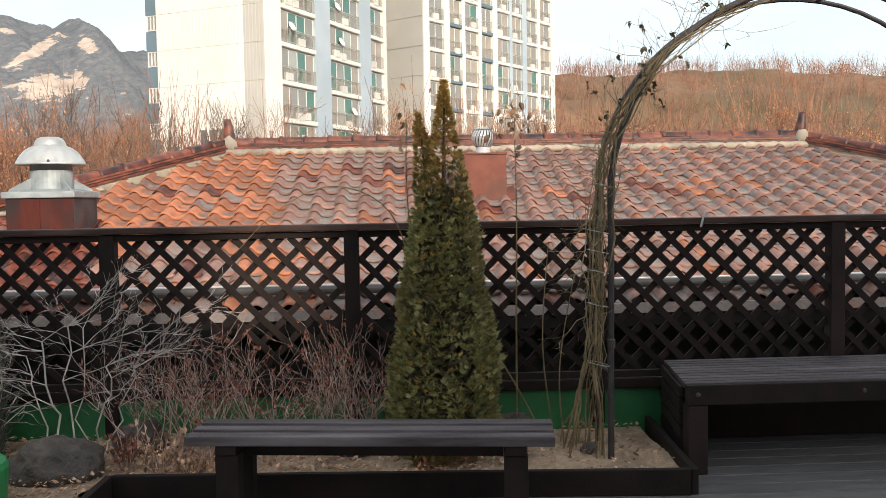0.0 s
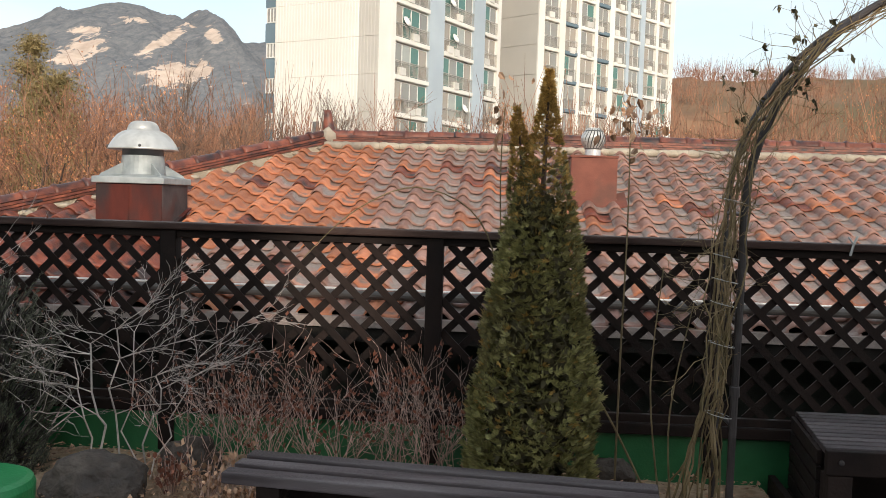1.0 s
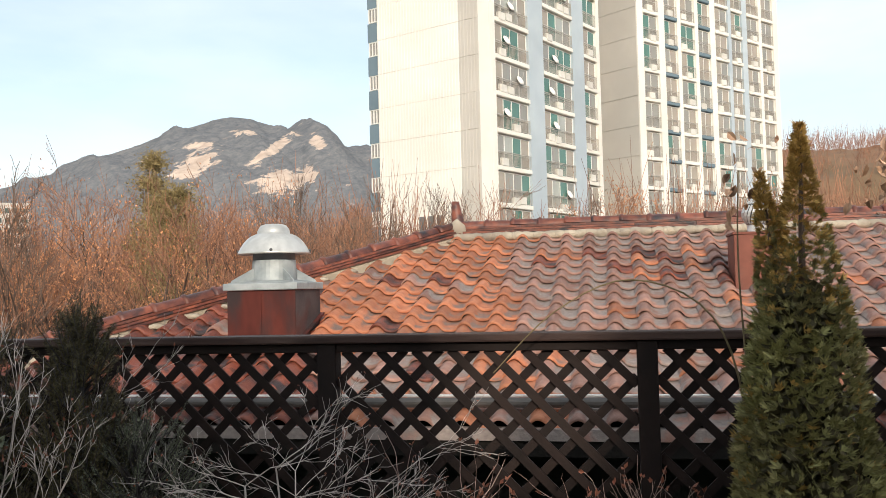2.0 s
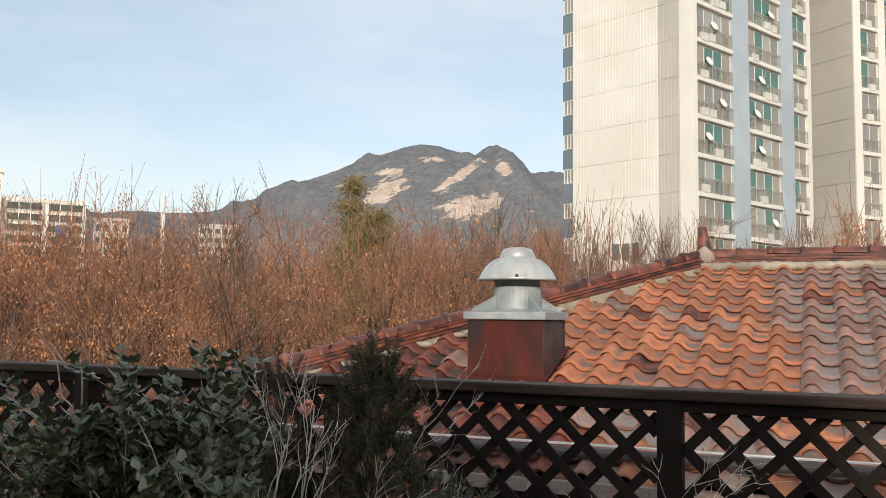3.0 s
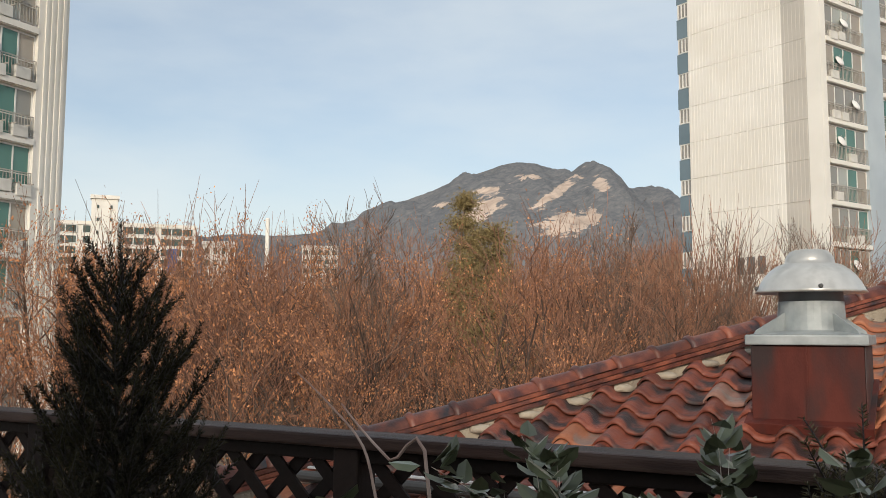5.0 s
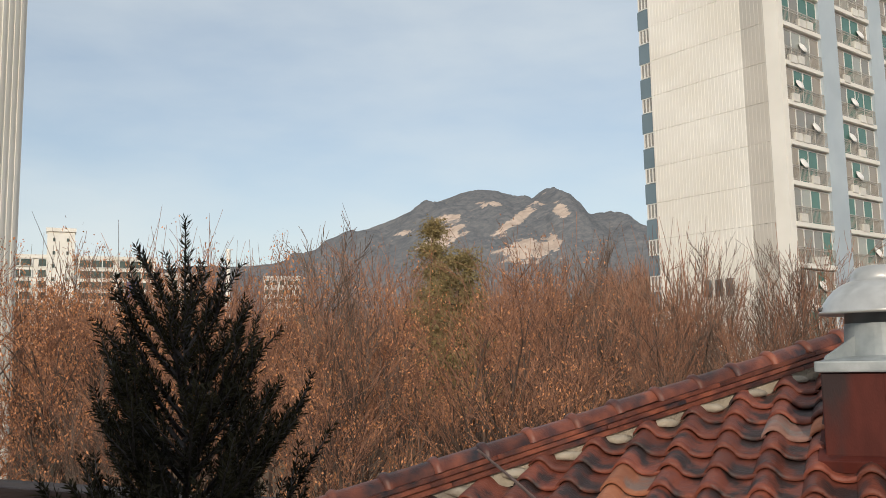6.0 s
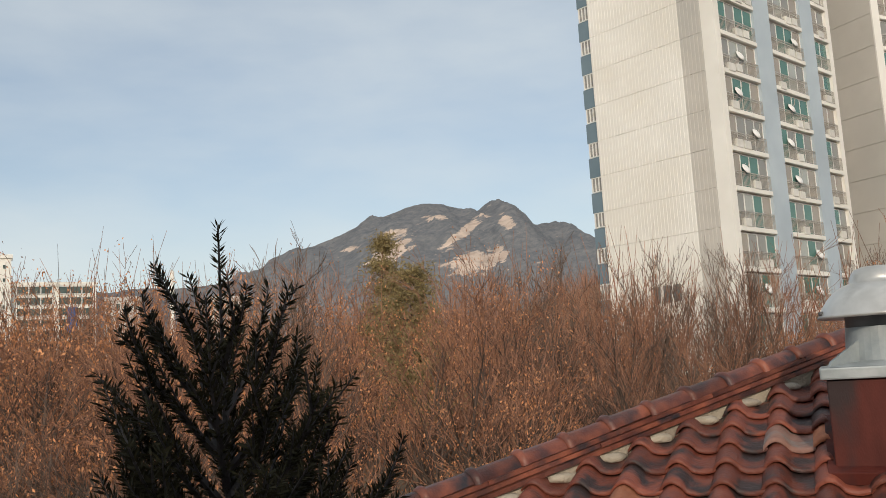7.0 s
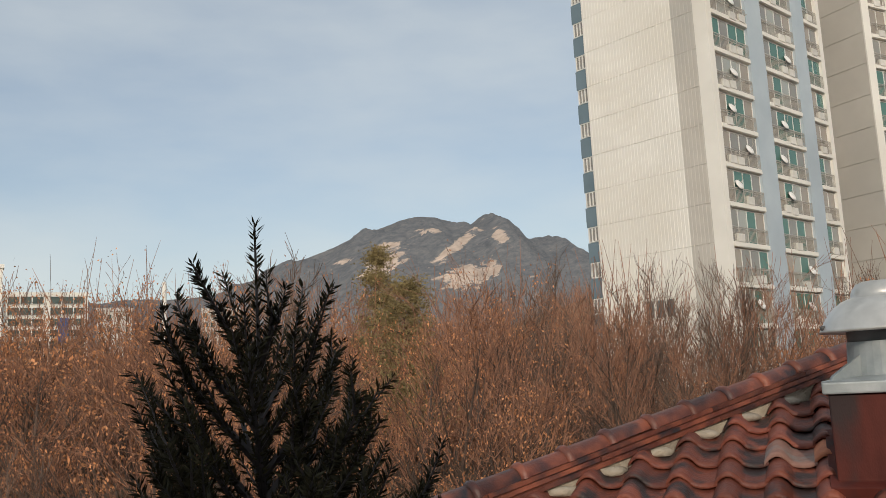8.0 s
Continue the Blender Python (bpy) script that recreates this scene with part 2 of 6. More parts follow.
def clay_tile(name, clay1, clay2, dirt1, dirt2, grime, per_island, wear=0.36, rough=0.72):
    """Fired clay that shows at the worn lower lip and in patches through grey dirt and lichen."""
    m = surface(name, clay1, clay2, 14, rough, bump=0.35, fine=60, obj=0.0 if per_island else 0.30, island=0.30 if per_island else 0.0)
    n, l = m.node_tree.nodes, m.node_tree.links
    b = n["Principled BSDF"]
    base = b.inputs["Base Color"].links[0].from_socket
    geo, att, add = n.new("ShaderNodeNewGeometry"), n.new("ShaderNodeAttribute"), n.new("ShaderNodeMath")
    att.attribute_name = "lip"
    big, small, dn = n.new("ShaderNodeTexNoise"), n.new("ShaderNodeTexNoise"), n.new("ShaderNodeMix")
    big.inputs["Scale"].default_value, big.inputs["Detail"].default_value = 5.5, 6
    small.inputs["Scale"].default_value, small.inputs["Detail"].default_value = 26, 4
    for t_ in (big, small):
        l.new(geo.outputs["Position"], t_.inputs["Vector"])
    dn.data_type = "RGBA"
    dn.inputs[6].default_value, dn.inputs[7].default_value = (*dirt1, 1), (*dirt2, 1)
    l.new(small.outputs["Fac"], dn.inputs[0])
    add.operation = "MULTIPLY_ADD"
    add.inputs[1].default_value = -wear
    l.new(att.outputs["Fac"], add.inputs[0])
    l.new(big.outputs["Fac"], add.inputs[2])
    r = n.new("ShaderNodeMapRange")
    r.inputs["From Min"].default_value, r.inputs["From Max"].default_value = 0.60 - grime, 0.72 - grime
    l.new(add.outputs[0], r.inputs["Value"])
    mx = n.new("ShaderNodeMix")
    mx.data_type = "RGBA"
    l.new(r.outputs[0], mx.inputs[0])
    l.new(base, mx.inputs[6])
    l.new(dn.outputs[2], mx.inputs[7])
    l.new(mx.outputs[2], b.inputs["Base Color"])
    return m


for key, isl in (("tile", False), ("tile_rest", True)):
    M[key] = clay_tile(key + "_orange_clay", (0.36, 0.128, 0.064), (0.45, 0.182, 0.096), (0.150, 0.100, 0.088), (0.28, 0.190, 0.150), 0.175, isl)
# darker red and black tile colours
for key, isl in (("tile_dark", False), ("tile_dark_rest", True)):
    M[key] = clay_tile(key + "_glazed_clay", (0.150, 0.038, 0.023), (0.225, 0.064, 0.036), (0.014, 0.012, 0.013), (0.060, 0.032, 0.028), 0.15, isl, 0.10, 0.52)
for key, isl in (("tile_grey", False), ("tile_grey_rest", True)):
    M[key] = clay_tile(key + "_lichen_clay", (0.25, 0.132, 0.102), (0.33, 0.190, 0.153), (0.150, 0.118, 0.112), (0.37, 0.310, 0.275), 0.245, isl)


def glass_material(name, colour, rough):
    m = bpy.data.materials.new(name)
    m.use_nodes = True
    b = m.node_tree.nodes["Principled BSDF"]
    b.inputs["Base Color"].default_value = (*colour, 1)
    b.inputs["Roughness"].default_value = rough
    b.inputs["Transmission Weight"].default_value = 0.55
    b.inputs["IOR"].default_value = 1.45
    return m


M["glass_teal"] = glass_material("teal_window_glass", (0.20, 0.42, 0.37), 0.05)
M["glass_dark"] = surface("dark_far_glass", (0.045, 0.07, 0.065), (0.09, 0.12, 0.11), 0.4, 0.15, bump=0.0, worldspace=True)
M["glass_pale"] = glass_material("bright_curtained_glass", (0.74, 0.78, 0.74), 0.10)
M["glass_grey"] = glass_material("grey_window_glass", (0.55, 0.55, 0.52), 0.06)
M["glass_tan"] = glass_material("curtained_window_glass", (0.68, 0.62, 0.54), 0.12)


# ---------- builders ----------
def thing(name, loc=(0, 0, 0), label="", category="", group="", kind="", rz=0.0):
    ob = new(name)
    ob.matrix_world = pose(*loc, 0, 0, rz)
    ob.empty_display_size = 0.1
    return tagged(ob, label, category, group, kind)


def finish(bm, name, material, smooth=False):
    me = bpy.data.meshes.new(name)
    bm.to_mesh(me)
    bm.free()
    me.materials.append(material)
    if smooth:
        for p in me.polygons:
            p.use_smooth = True
    return me


def part(name, bm, material, parent=None, label="", smooth=False):
    me = bm if isinstance(bm, bpy.types.Mesh) else finish(bm, name, material, smooth)
    ob = new(name, me)
    if parent is not None:
        ob.parent = parent
    if label:
        ob["label"] = label
    return ob


def box(bm, x0, x1, y0, y1, z0, z1, bevel=0.0, m=None):
    r = bmesh.ops.create_cube(bm, size=1.0)
    vs = r["verts"]
    bmesh.ops.scale(bm, vec=(x1 - x0, y1 - y0, z1 - z0), verts=vs)
    bmesh.ops.translate(bm, vec=((x0 + x1) / 2, (y0 + y1) / 2, (z0 + z1) / 2), verts=vs)
    if bevel:
        es = list({e for v in vs for e in v.link_edges})
        out = bmesh.ops.bevel(bm, geom=es, offset=bevel, segments=2, affect="EDGES", profile=0.6)
        vs = list({v for v in out["verts"]} | {v for v in vs if v.is_valid})
    if m is not None:
        bmesh.ops.transform(bm, matrix=m, verts=vs)
    return bm


def boxes(*rows, bevel=0.0):
    bm = bmesh.new()
    for r in rows:
        box(bm, *r, bevel=bevel)
    return bm


def lathe(bm, profile, n=32, centre=(0, 0, 0)):
    """A turned form: profile of (radius, height)."""
    rings = []
    for r, z in profile:
        rings.append([bm.verts.new((centre[0] + r * math.cos(2 * math.pi * i / n), centre[1] + r * math.sin(2 * math.pi * i / n), centre[2] + z)) for i in range(n)])
    for a, b in zip(rings, rings[1:]):
        for i in range(n):
            bm.faces.new((a[i], a[(i + 1) % n], b[(i + 1) % n], b[i]))
    bm.faces.new(rings[-1])
    bm.faces.new(rings[0][::-1])
    return bm


def pipe(bm, points, radius, n=8):
    """A closed tube along a line of points; radius is one number or one for each point."""
    pts = [Vector(p) for p in points]
    rad = radius if isinstance(radius, (list, tuple)) else [radius] * len(pts)
    rings = []
    for i, p in enumerate(pts):
        d = (pts[min(i + 1, len(pts) - 1)] - pts[max(i - 1, 0)]).normalized()
        a = d.orthogonal().normalized() if i == 0 else (prev - d * prev.dot(d)).normalized()
        prev = a
        b = d.cross(a)
        rings.append([bm.verts.new(p + (a * math.cos(2 * math.pi * k / n) + b * math.sin(2 * math.pi * k / n)) * rad[i]) for k in range(n)])
    for r0, r1 in zip(rings, rings[1:]):
        for k in range(n):
            bm.faces.new((r0[k], r0[(k + 1) % n], r1[(k + 1) % n], r1[k]))
    bm.faces.new(rings[-1])
    bm.faces.new(rings[0][::-1])
    return bm


def mesh_from(name, verts, faces, material, smooth=False):
    me = bpy.data.meshes.new(name)
    me.from_pydata([tuple(v) for v in verts], [], [tuple(f) for f in faces])
    me.materials.append(material)
    if smooth:
        for p in me.polygons:
            p.use_smooth = True
    return me


def twig_mesh(name, segs, material, n=3):
    """Many thin tapered rods in one mesh: rows of (start, end, radius, radius)."""
    P0 = np.array([s[0] for s in segs], float)
    P1 = np.array([s[1] for s in segs], float)
    R0 = np.array([s[2] for s in segs])[:, None]
    R1 = np.array([s[3] for s in segs])[:, None]
    d = P1 - P0
    d /= np.linalg.norm(d, axis=1)[:, None] + 1e-9
    ref = np.where(np.abs(d[:, 2:3]) > 0.9, np.array([[1.0, 0, 0]]), np.array([[0, 0, 1.0]]))
    a = np.cross(d, ref)
    a /= np.linalg.norm(a, axis=1)[:, None] + 1e-9
    b = np.cross(d, a)
    ring0, ring1 = [], []
    for k in range(n):
        o = a * math.cos(2 * math.pi * k / n) + b * math.sin(2 * math.pi * k / n)
        ring0.append(P0 + o * R0)
        ring1.append(P1 + o * R1)
    V = np.stack(ring0 + ring1, 1).reshape(-1, 3)
    base = np.arange(len(segs)) * 2 * n
    F = []
    for k in range(n):
        k2 = (k + 1) % n
        F.append(np.stack([base + k, base + k2, base + n + k2, base + n + k], 1))
    return mesh_from(name, V.tolist(), np.concatenate(F).tolist(), material)


def leaf_mesh(name, places, ups, sides, material, fold=0.0, oval=False):
    """Many pointed leaves: each from its place along ups, as wide as sides."""
    P, U, S = (np.array(a, float) for a in (places, ups, sides))
    N = np.cross(U, S)
    N /= np.linalg.norm(N, axis=1)[:, None] + 1e-9
    L = np.linalg.norm(S, axis=1)[:, None]
    if oval:
        e = N * L * fold
        V = np.stack([P, P + U * 0.3 + S + e, P + U * 0.72 + S * 0.8 + e, P + U, P + U * 0.72 - S * 0.8 + e, P + U * 0.3 - S + e], 1).reshape(-1, 3)
        b = np.arange(len(P)) * 6
        F = np.concatenate([np.stack([b, b + 1, b + 2, b + 3], 1), np.stack([b, b + 3, b + 4, b + 5], 1)])
        return mesh_from(name, V.tolist(), F.tolist(), material)
    V = np.stack([P, P + U * 0.45 + S + N * L * fold, P + U, P + U * 0.45 - S + N * L * fold], 1).reshape(-1, 3)
    b = np.arange(len(P)) * 4
    F = np.concatenate([np.stack([b, b + 1, b + 2], 1), np.stack([b, b + 2, b + 3], 1)]) if fold else np.stack([b, b + 1, b + 2, b + 3], 1)
    return mesh_from(name, V.tolist(), F.tolist(), material)


def grow(rng, start, heading, length, radius, depth, segs, tips, spread=0.5, kids=(3, 4), steps=4, wander=0.18, lift=0.12, shrink=0.62, bare=0.35):
    """A branch and its side branches, as rods; the ends go into tips."""
    p, d = np.array(start, float), np.array(heading, float)
    d /= np.linalg.norm(d)
    pts, dirs = [p], [d]
    for _ in range(steps):
        d = d + rng.normal(0, wander, 3) + np.array([0, 0, lift])
        d /= np.linalg.norm(d)
        q = pts[-1] + d * length / steps
        pts.append(q)
        dirs.append(d)
    rad = [radius * (1 - 0.62 * i / steps) for i in range(steps + 1)]
    for i in range(steps):
        segs.append((pts[i], pts[i + 1], rad[i], rad[i + 1]))
    if depth == 0:
        tips.append((pts[-1], dirs[-1]))
        return
    for _ in range(rng.integers(kids[0], kids[1] + 1)):
        f = bare + (1 - bare) * rng.random()
        i = min(int(f * steps), steps - 1)
        q = pts[i] + (pts[i + 1] - pts[i]) * (f * steps - i)
        side = rng.normal(0, 1, 3)
        side -= dirs[i] * side.dot(dirs[i])
        side /= np.linalg.norm(side) + 1e-9
        grow(rng, q, dirs[i] + side * spread * rng.uniform(0.6, 1.3), length * shrink * rng.uniform(0.7, 1.15), max(rad[i] * 0.62, 0.0012), depth - 1,
             segs, tips, spread, kids, steps, wander, lift, shrink, bare)
    tips.append((pts[-1], dirs[-1]))


def rand_unit(rng, count):
    v = rng.normal(0, 1, (count, 3))
    return v / np.linalg.norm(v, axis=1)[:, None]


def stuff_part(name, me, material, parent, label=""):
    ob = part(name, me, material, parent, label)
    ob["kind"] = "stuff"
    return ob


# ---------- setting: ground, terrace, blocks behind ----------
GROUND = -4.0
ground_bm = bmesh.new()
bmesh.ops.create_grid(ground_bm, x_segments=40, y_segments=40, size=4600)
ground = part("ground", ground_bm, M["ground"])
ground.location = (0, 900, GROUND)
tagged(ground, "brown winter ground with dead grass below the terrace", "ground", kind="structure")

terrace = part("terrace_slab", boxes((-9, 7.5, -9, 3.12, -0.42, -0.045)), M["concrete"])
tagged(terrace, "concrete roof slab under the terrace deck", "slab", kind="structure")
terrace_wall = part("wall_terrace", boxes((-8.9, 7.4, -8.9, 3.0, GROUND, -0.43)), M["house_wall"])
tagged(terrace_wall, "rendered building below the roof terrace", "wall", kind="structure")
deck = thing("floor", (0, 0, 0), "dark grey weathered deck boards of the terrace", "floor", kind="structure")

# unseen walls added to keep the low sun off the terrace, with a gap
for nm, x0, x1, top in (("wall_behind", -7, 5.1, 7.8), ("wall_behind", 5.1, 5.85, 6.6), ("wall_behind", 5.85, 24, 7.8)):
    w = part(nm, boxes((x0, x1, -12.4, -12, GROUND, top)), M["plaster_behind"])
    tagged(w, "plain plastered wall of a building behind the terrace", "wall", kind="structure")

# ---------- lattice fence ----------
FENCE_Y, RAIL = 2.985, 1.265
posts = [-5.605, -4.295, -2.985, -1.675, -0.365, 1.01, 2.42, 3.845, 5.25]
fence = thing("lattice_fence", (0, FENCE_Y, 0), "dark brown stained wooden lattice fence on a green kerb", "fence")


def slat_mesh(x0, x1, z0, z1, c, sign, w, yo):
    """One diagonal slat z = c + sign * x, clipped to the bay."""
    ends = []
    xs = sorted([x0, x1] + [(z0 - c) / sign, (z1 - c) / sign])
    for x in xs:
        z = c + sign * x
        if x0 - 1e-6 <= x <= x1 + 1e-6 and z0 - 1e-6 <= z <= z1 + 1e-6:
            ends.append((x, z))
    if len(ends) < 2:
        return None
    (xa, za), (xb, zb) = ends[0], ends[-1]
    if math.hypot(xb - xa, zb - za) < 0.05:
        return None
    bm = bmesh.new()
    ln = math.hypot(xb - xa, zb - za)
    box(bm, -ln / 2, ln / 2, yo - 0.005, yo + 0.005, -w / 2, w / 2,
        m=Matrix.Translation(((xa + xb) / 2, 0, (za + zb) / 2)) @ Matrix.Rotation(-math.atan2(zb - za, xb - xa), 4, "Y"))
    return bm


for px in posts:
    part("post", boxes((px - 0.042, px + 0.042, -0.045, 0.045, 0.08, 1.226), bevel=0.006), M["dark_wood"], fence)
cap = part("top_rail", boxes((-5.75, 5.4, -0.060, 0.065, 1.228, RAIL), bevel=0.008), M["rail_wood"], fence, "brown stained cap rail with worn edges")
part("upper_rail", boxes((-5.7, 5.35, -0.030, 0.030, 1.188, 1.225), bevel=0.005), M["dark_wood"], fence)
part("lower_rail", boxes((-5.7, 5.35, -0.050, -0.012, 0.345, 0.385), bevel=0.005), M["dark_wood"], fence)
part("lower_rail", boxes((-5.7, 5.35, -0.060, 0.02, 0.285, 0.338), bevel=0.005), M["dark_wood"], fence)
for xa, xb in zip(posts, posts[1:]):
    x0, x1, z0, z1, pitch = xa + 0.042, xb - 0.042, 0.375, 1.195, 0.158
    for sign, yo in ((-1, -0.012), (1, 0.004)):
        c = z0 - sign * x0 - 2.2 + (0.03 if sign > 0 else 0.05)
        while c < z1 + 6:
            bm = slat_mesh(x0, x1, z0, z1, c, sign, 0.037, yo)
            if bm:
                part("slat", bm, M["dark_wood"], fence)
            c += pitch
kerb = part("green_kerb", boxes((-5.75, 5.4, -0.03, 0.05, -0.1, 0.28), bevel=0.006), M["green_paint"])
kerb.location = (0, FENCE_Y, 0)
tagged(kerb, "green painted metal kerb under the lattice fence", "kerb", kind="structure")
for px, pz in ((3.02, 1.26),):
    bm = bmesh.new()
    pipe(bm, [(px, FENCE_Y - 0.07, pz - 0.05), (px + 0.012, FENCE_Y - 0.075, pz + 0.005), (px + 0.03, FENCE_Y - 0.07, pz + 0.045)], 0.006, 6)
    pipe(bm, [(px + 0.012, FENCE_Y - 0.075, pz + 0.005), (px - 0.014, FENCE_Y - 0.07, pz + 0.04)], 0.005, 6)
    tie = part("plant_tie", bm, M["tie"])
    tagged(tie, "pale plastic plant tie knotted on the fence rail", "plant tie")

# ---------- planter, bench, platform ----------
planter = thing("planter_bed", (0, 0, 0), "low dark wooden planter edging round sandy soil", "planter")


def board(a, b, z0, z1, th, name, mat, parent, bevel=0.006):
    a, b = Vector((*a, 0)), Vector((*b, 0))
    d = b - a
    m = Matrix.Translation((a + b) / 2) @ Matrix.Rotation(math.atan2(d.y, d.x), 4, "Z")
    bm = bmesh.new()
    box(bm, -d.length / 2, d.length / 2, -th / 2, th / 2, z0, z1, bevel, m)
    return part(name, bm, mat, parent)


PF_L, PF_R, PB_R = (-0.085, 2.06), (2.624, 1.894), (2.70, 2.90)
board(PF_L, PF_R, 0.0, 0.125, 0.035, "front_board", M["dark_wood"], planter)
board((PF_R[0] + 0.018, PF_R[1] - 0.01), PB_R, 0.0, 0.125, 0.035, "side_board", M["dark_wood"], planter)
board((-0.135, 0.2), (-0.100, 2.06), 0.0, 0.125, 0.035, "side_board", M["dark_wood"], planter)
soil_bm = bmesh.new()
bmesh.ops.create_grid(soil_bm, x_segments=150, y_segments=50, size=0.5)
for v in soil_bm.verts:
    v.co.x, v.co.y = -5.6 + (v.co.x + 0.5) * 8.25, 0.9 + (v.co.y + 0.5) * 2.05
    keep = v.co.y > 2.06 - 0.061 * (v.co.x + 0.085) or v.co.x < -0.16
    f = noise.noise(Vector((v.co.x * 2.2, v.co.y * 2.2, 3))) * 0.03 + noise.noise(Vector((v.co.x * 14, v.co.y * 14, 8))) * 0.012
    line = 2.06 - 0.061 * (v.co.x + 0.085)
    if not keep and v.co.y > line - 0.045:
        v.co.y, keep = line, True
    v.co.z = 0.065 + f if keep else -0.03
bmesh.ops.delete(soil_bm, geom=[v for v in soil_bm.verts if v.co.z < 0.0], context="VERTS")
soil_me = finish(soil_bm, "soil", M["soil"], True)
soil = new("soil", soil_me)
tagged(soil, "sandy brown soil with leaf litter in the bed", "soil", kind="structure")

bench = thing("bench", (0, 0, 0), "dark weathered slatted wooden garden bench beside the bed", "bench")
BA = math.atan2(1.434 - 1.604, 1.906 - 0.392)
bench_m = Matrix.Translation((1.157, 1.665, 0)) @ Matrix.Rotation(BA, 4, "Z")
for i in range(3):
    bm = bmesh.new()
    y0 = -0.158 + i * 0.114
    box(bm, -0.775, 0.775, y0, y0 + 0.076, 0.378, 0.420, 0.006, bench_m)
    part("seat_slat", bm, M["bench_wood"], bench)
for sx in (-0.60, 0.615):
    for y0 in (-0.14, 0.065):
        bm = bmesh.new()
        box(bm, sx - 0.05, sx + 0.05, y0, y0 + 0.08, 0.0, 0.335, 0.006, bench_m)
        part("leg", bm, M["dark_wood"], bench)
    bm = bmesh.new()
    box(bm, sx - 0.045, sx + 0.045, -0.15, 0.155, 0.337, 0.376, 0.005, bench_m)
    part("cross_rail", bm, M["dark_wood"], bench)
bm = bmesh.new()
box(bm, -0.548, 0.563, -0.02, 0.02, 0.30, 0.37, 0.004, bench_m)
part("stretcher", bm, M["dark_wood"], bench)

platform = thing("platform_bench", (0, 0, 0), "large dark slatted wooden platform bench against the fence", "bench")
X0, X1, Y0, Y1, PT = 2.69, 5.3, 2.19, 2.86, 0.457
for i in range(10):
    y0 = Y0 + 0.012 + i * 0.066
    part("seat_slat", boxes((X0 + 0.01 + i * 0.0088, X1, y0, y0 + 0.050, PT - 0.028, PT), bevel=0.005), M["bench_wood"], platform)
part("apron", boxes((X0 + 0.002, X1, Y0 - 0.026, Y0 + 0.006, PT - 0.105, PT - 0.004), bevel=0.005), M["dark_wood"], platform)
part("back_panel", boxes((X0 + 0.10, X1, Y1 - 0.03, Y1, 0.0, PT - 0.032), bevel=0.005), M["dark_wood"], platform)
for lx in (X0 + 0.012, X1 - 0.12):
    part("leg", boxes((lx, lx + 0.10, Y0 - 0.022, Y0 + 0.07, 0.0, PT - 0.108), bevel=0.006), M["dark_wood"], platform)
    part("leg", boxes((lx + 0.09, lx + 0.19, Y1 - 0.10, Y1 - 0.035, 0.0, PT - 0.032), bevel=0.006), M["dark_wood"], platform)
for i in range(6):
    z0 = 0.02 + i * 0.07
    bm = bmesh.new()
    box(bm, X0 - 0.012, X0 + 0.008, Y0 + 0.075, Y1, z0, z0 + 0.058, 0.003)
    for v in bm.verts:
        v.co.x += (v.co.y - Y0) * 0.13
    part("side_slat", bm, M["dark_wood"], platform)
bolt = bmesh.new()
lathe(bolt, [(0.012, 0), (0.012, 0.006), (0.006, 0.009)], 10)
bolt_me = finish(bolt, "bolt", M["arch_metal"])
for lx in (X0 + 0.06, X0 + 0.9, X0 + 1.75):
    ob = part("bolt", bolt_me, None, platform)
    ob.matrix_world = pose(lx, Y0 - 0.027, PT - 0.05, 90, 0, 0)

stub = thing("green_bollard", (-0.69, 1.78, 0), "short round green painted stub on the soil", "bollard")
bm = bmesh.new()
lathe(bm, [(0.22, 0.02), (0.235, 0.25), (0.225, 0.275), (0.20, 0.285)], 40)
part("drum", bm, M["stub_paint"], stub, smooth=False)


def boulder(x, y, sx, sy, sz, seed, label):
    bm = bmesh.new()
    bmesh.ops.create_icosphere(bm, subdivisions=4, radius=1.0)
    for v in bm.verts:
        k = 1 + 0.22 * noise.noise(v.co * 1.3 + Vector((seed, 0, 0))) + 0.15 * noise.noise(v.co * 3 + Vector((seed, 5, 0))) + 0.07 * abs(noise.noise(v.co * 7)) + 0.05 * noise.noise(v.co * 15)
        v.co *= k
        v.co.x, v.co.y, v.co.z = v.co.x * sx, v.co.y * sy, min(max(v.co.z, -0.45), 0.72 + 0.25 * v.co.z + 0.1 * noise.noise(v.co * 5)) * sz
    ob = part("boulder", bm, M["stone"], smooth=True)
    ob.location = (x, y, 0.06 + sz * 0.3)
    return tagged(ob, label, "stone", group="stones in the bed")


boulder(-0.44, 2.28, 0.225, 0.17, 0.15, 1.0, "large rough grey-brown boulder lying on the soil")
boulder(-0.14, 2.70, 0.15, 0.12, 0.13, 7.0, "rough dark boulder among dead stems")
boulder(0.55, 2.72, 0.10, 0.08, 0.07, 3.0, "small dark stone in leaf litter")
boulder(1.02, 2.55, 0.12, 0.09, 0.07, 9.0, "flat dark stone behind the bench")
boulder(1.33, 2.53, 0.14, 0.09, 0.075, 5.0, "flat dark stone behind the bench")
boulder(1.85, 2.45, 0.09, 0.08, 0.06, 12.0, "small dark stone beside the arbour foot")
boulder(2.25, 2.38, 0.045, 0.04, 0.05, 15.0, "small pale bluish stone at the arch foot")
boulder(1.93, 2.90, 0.10, 0.08, 0.08, 20.0, "dark stone against the green kerb")

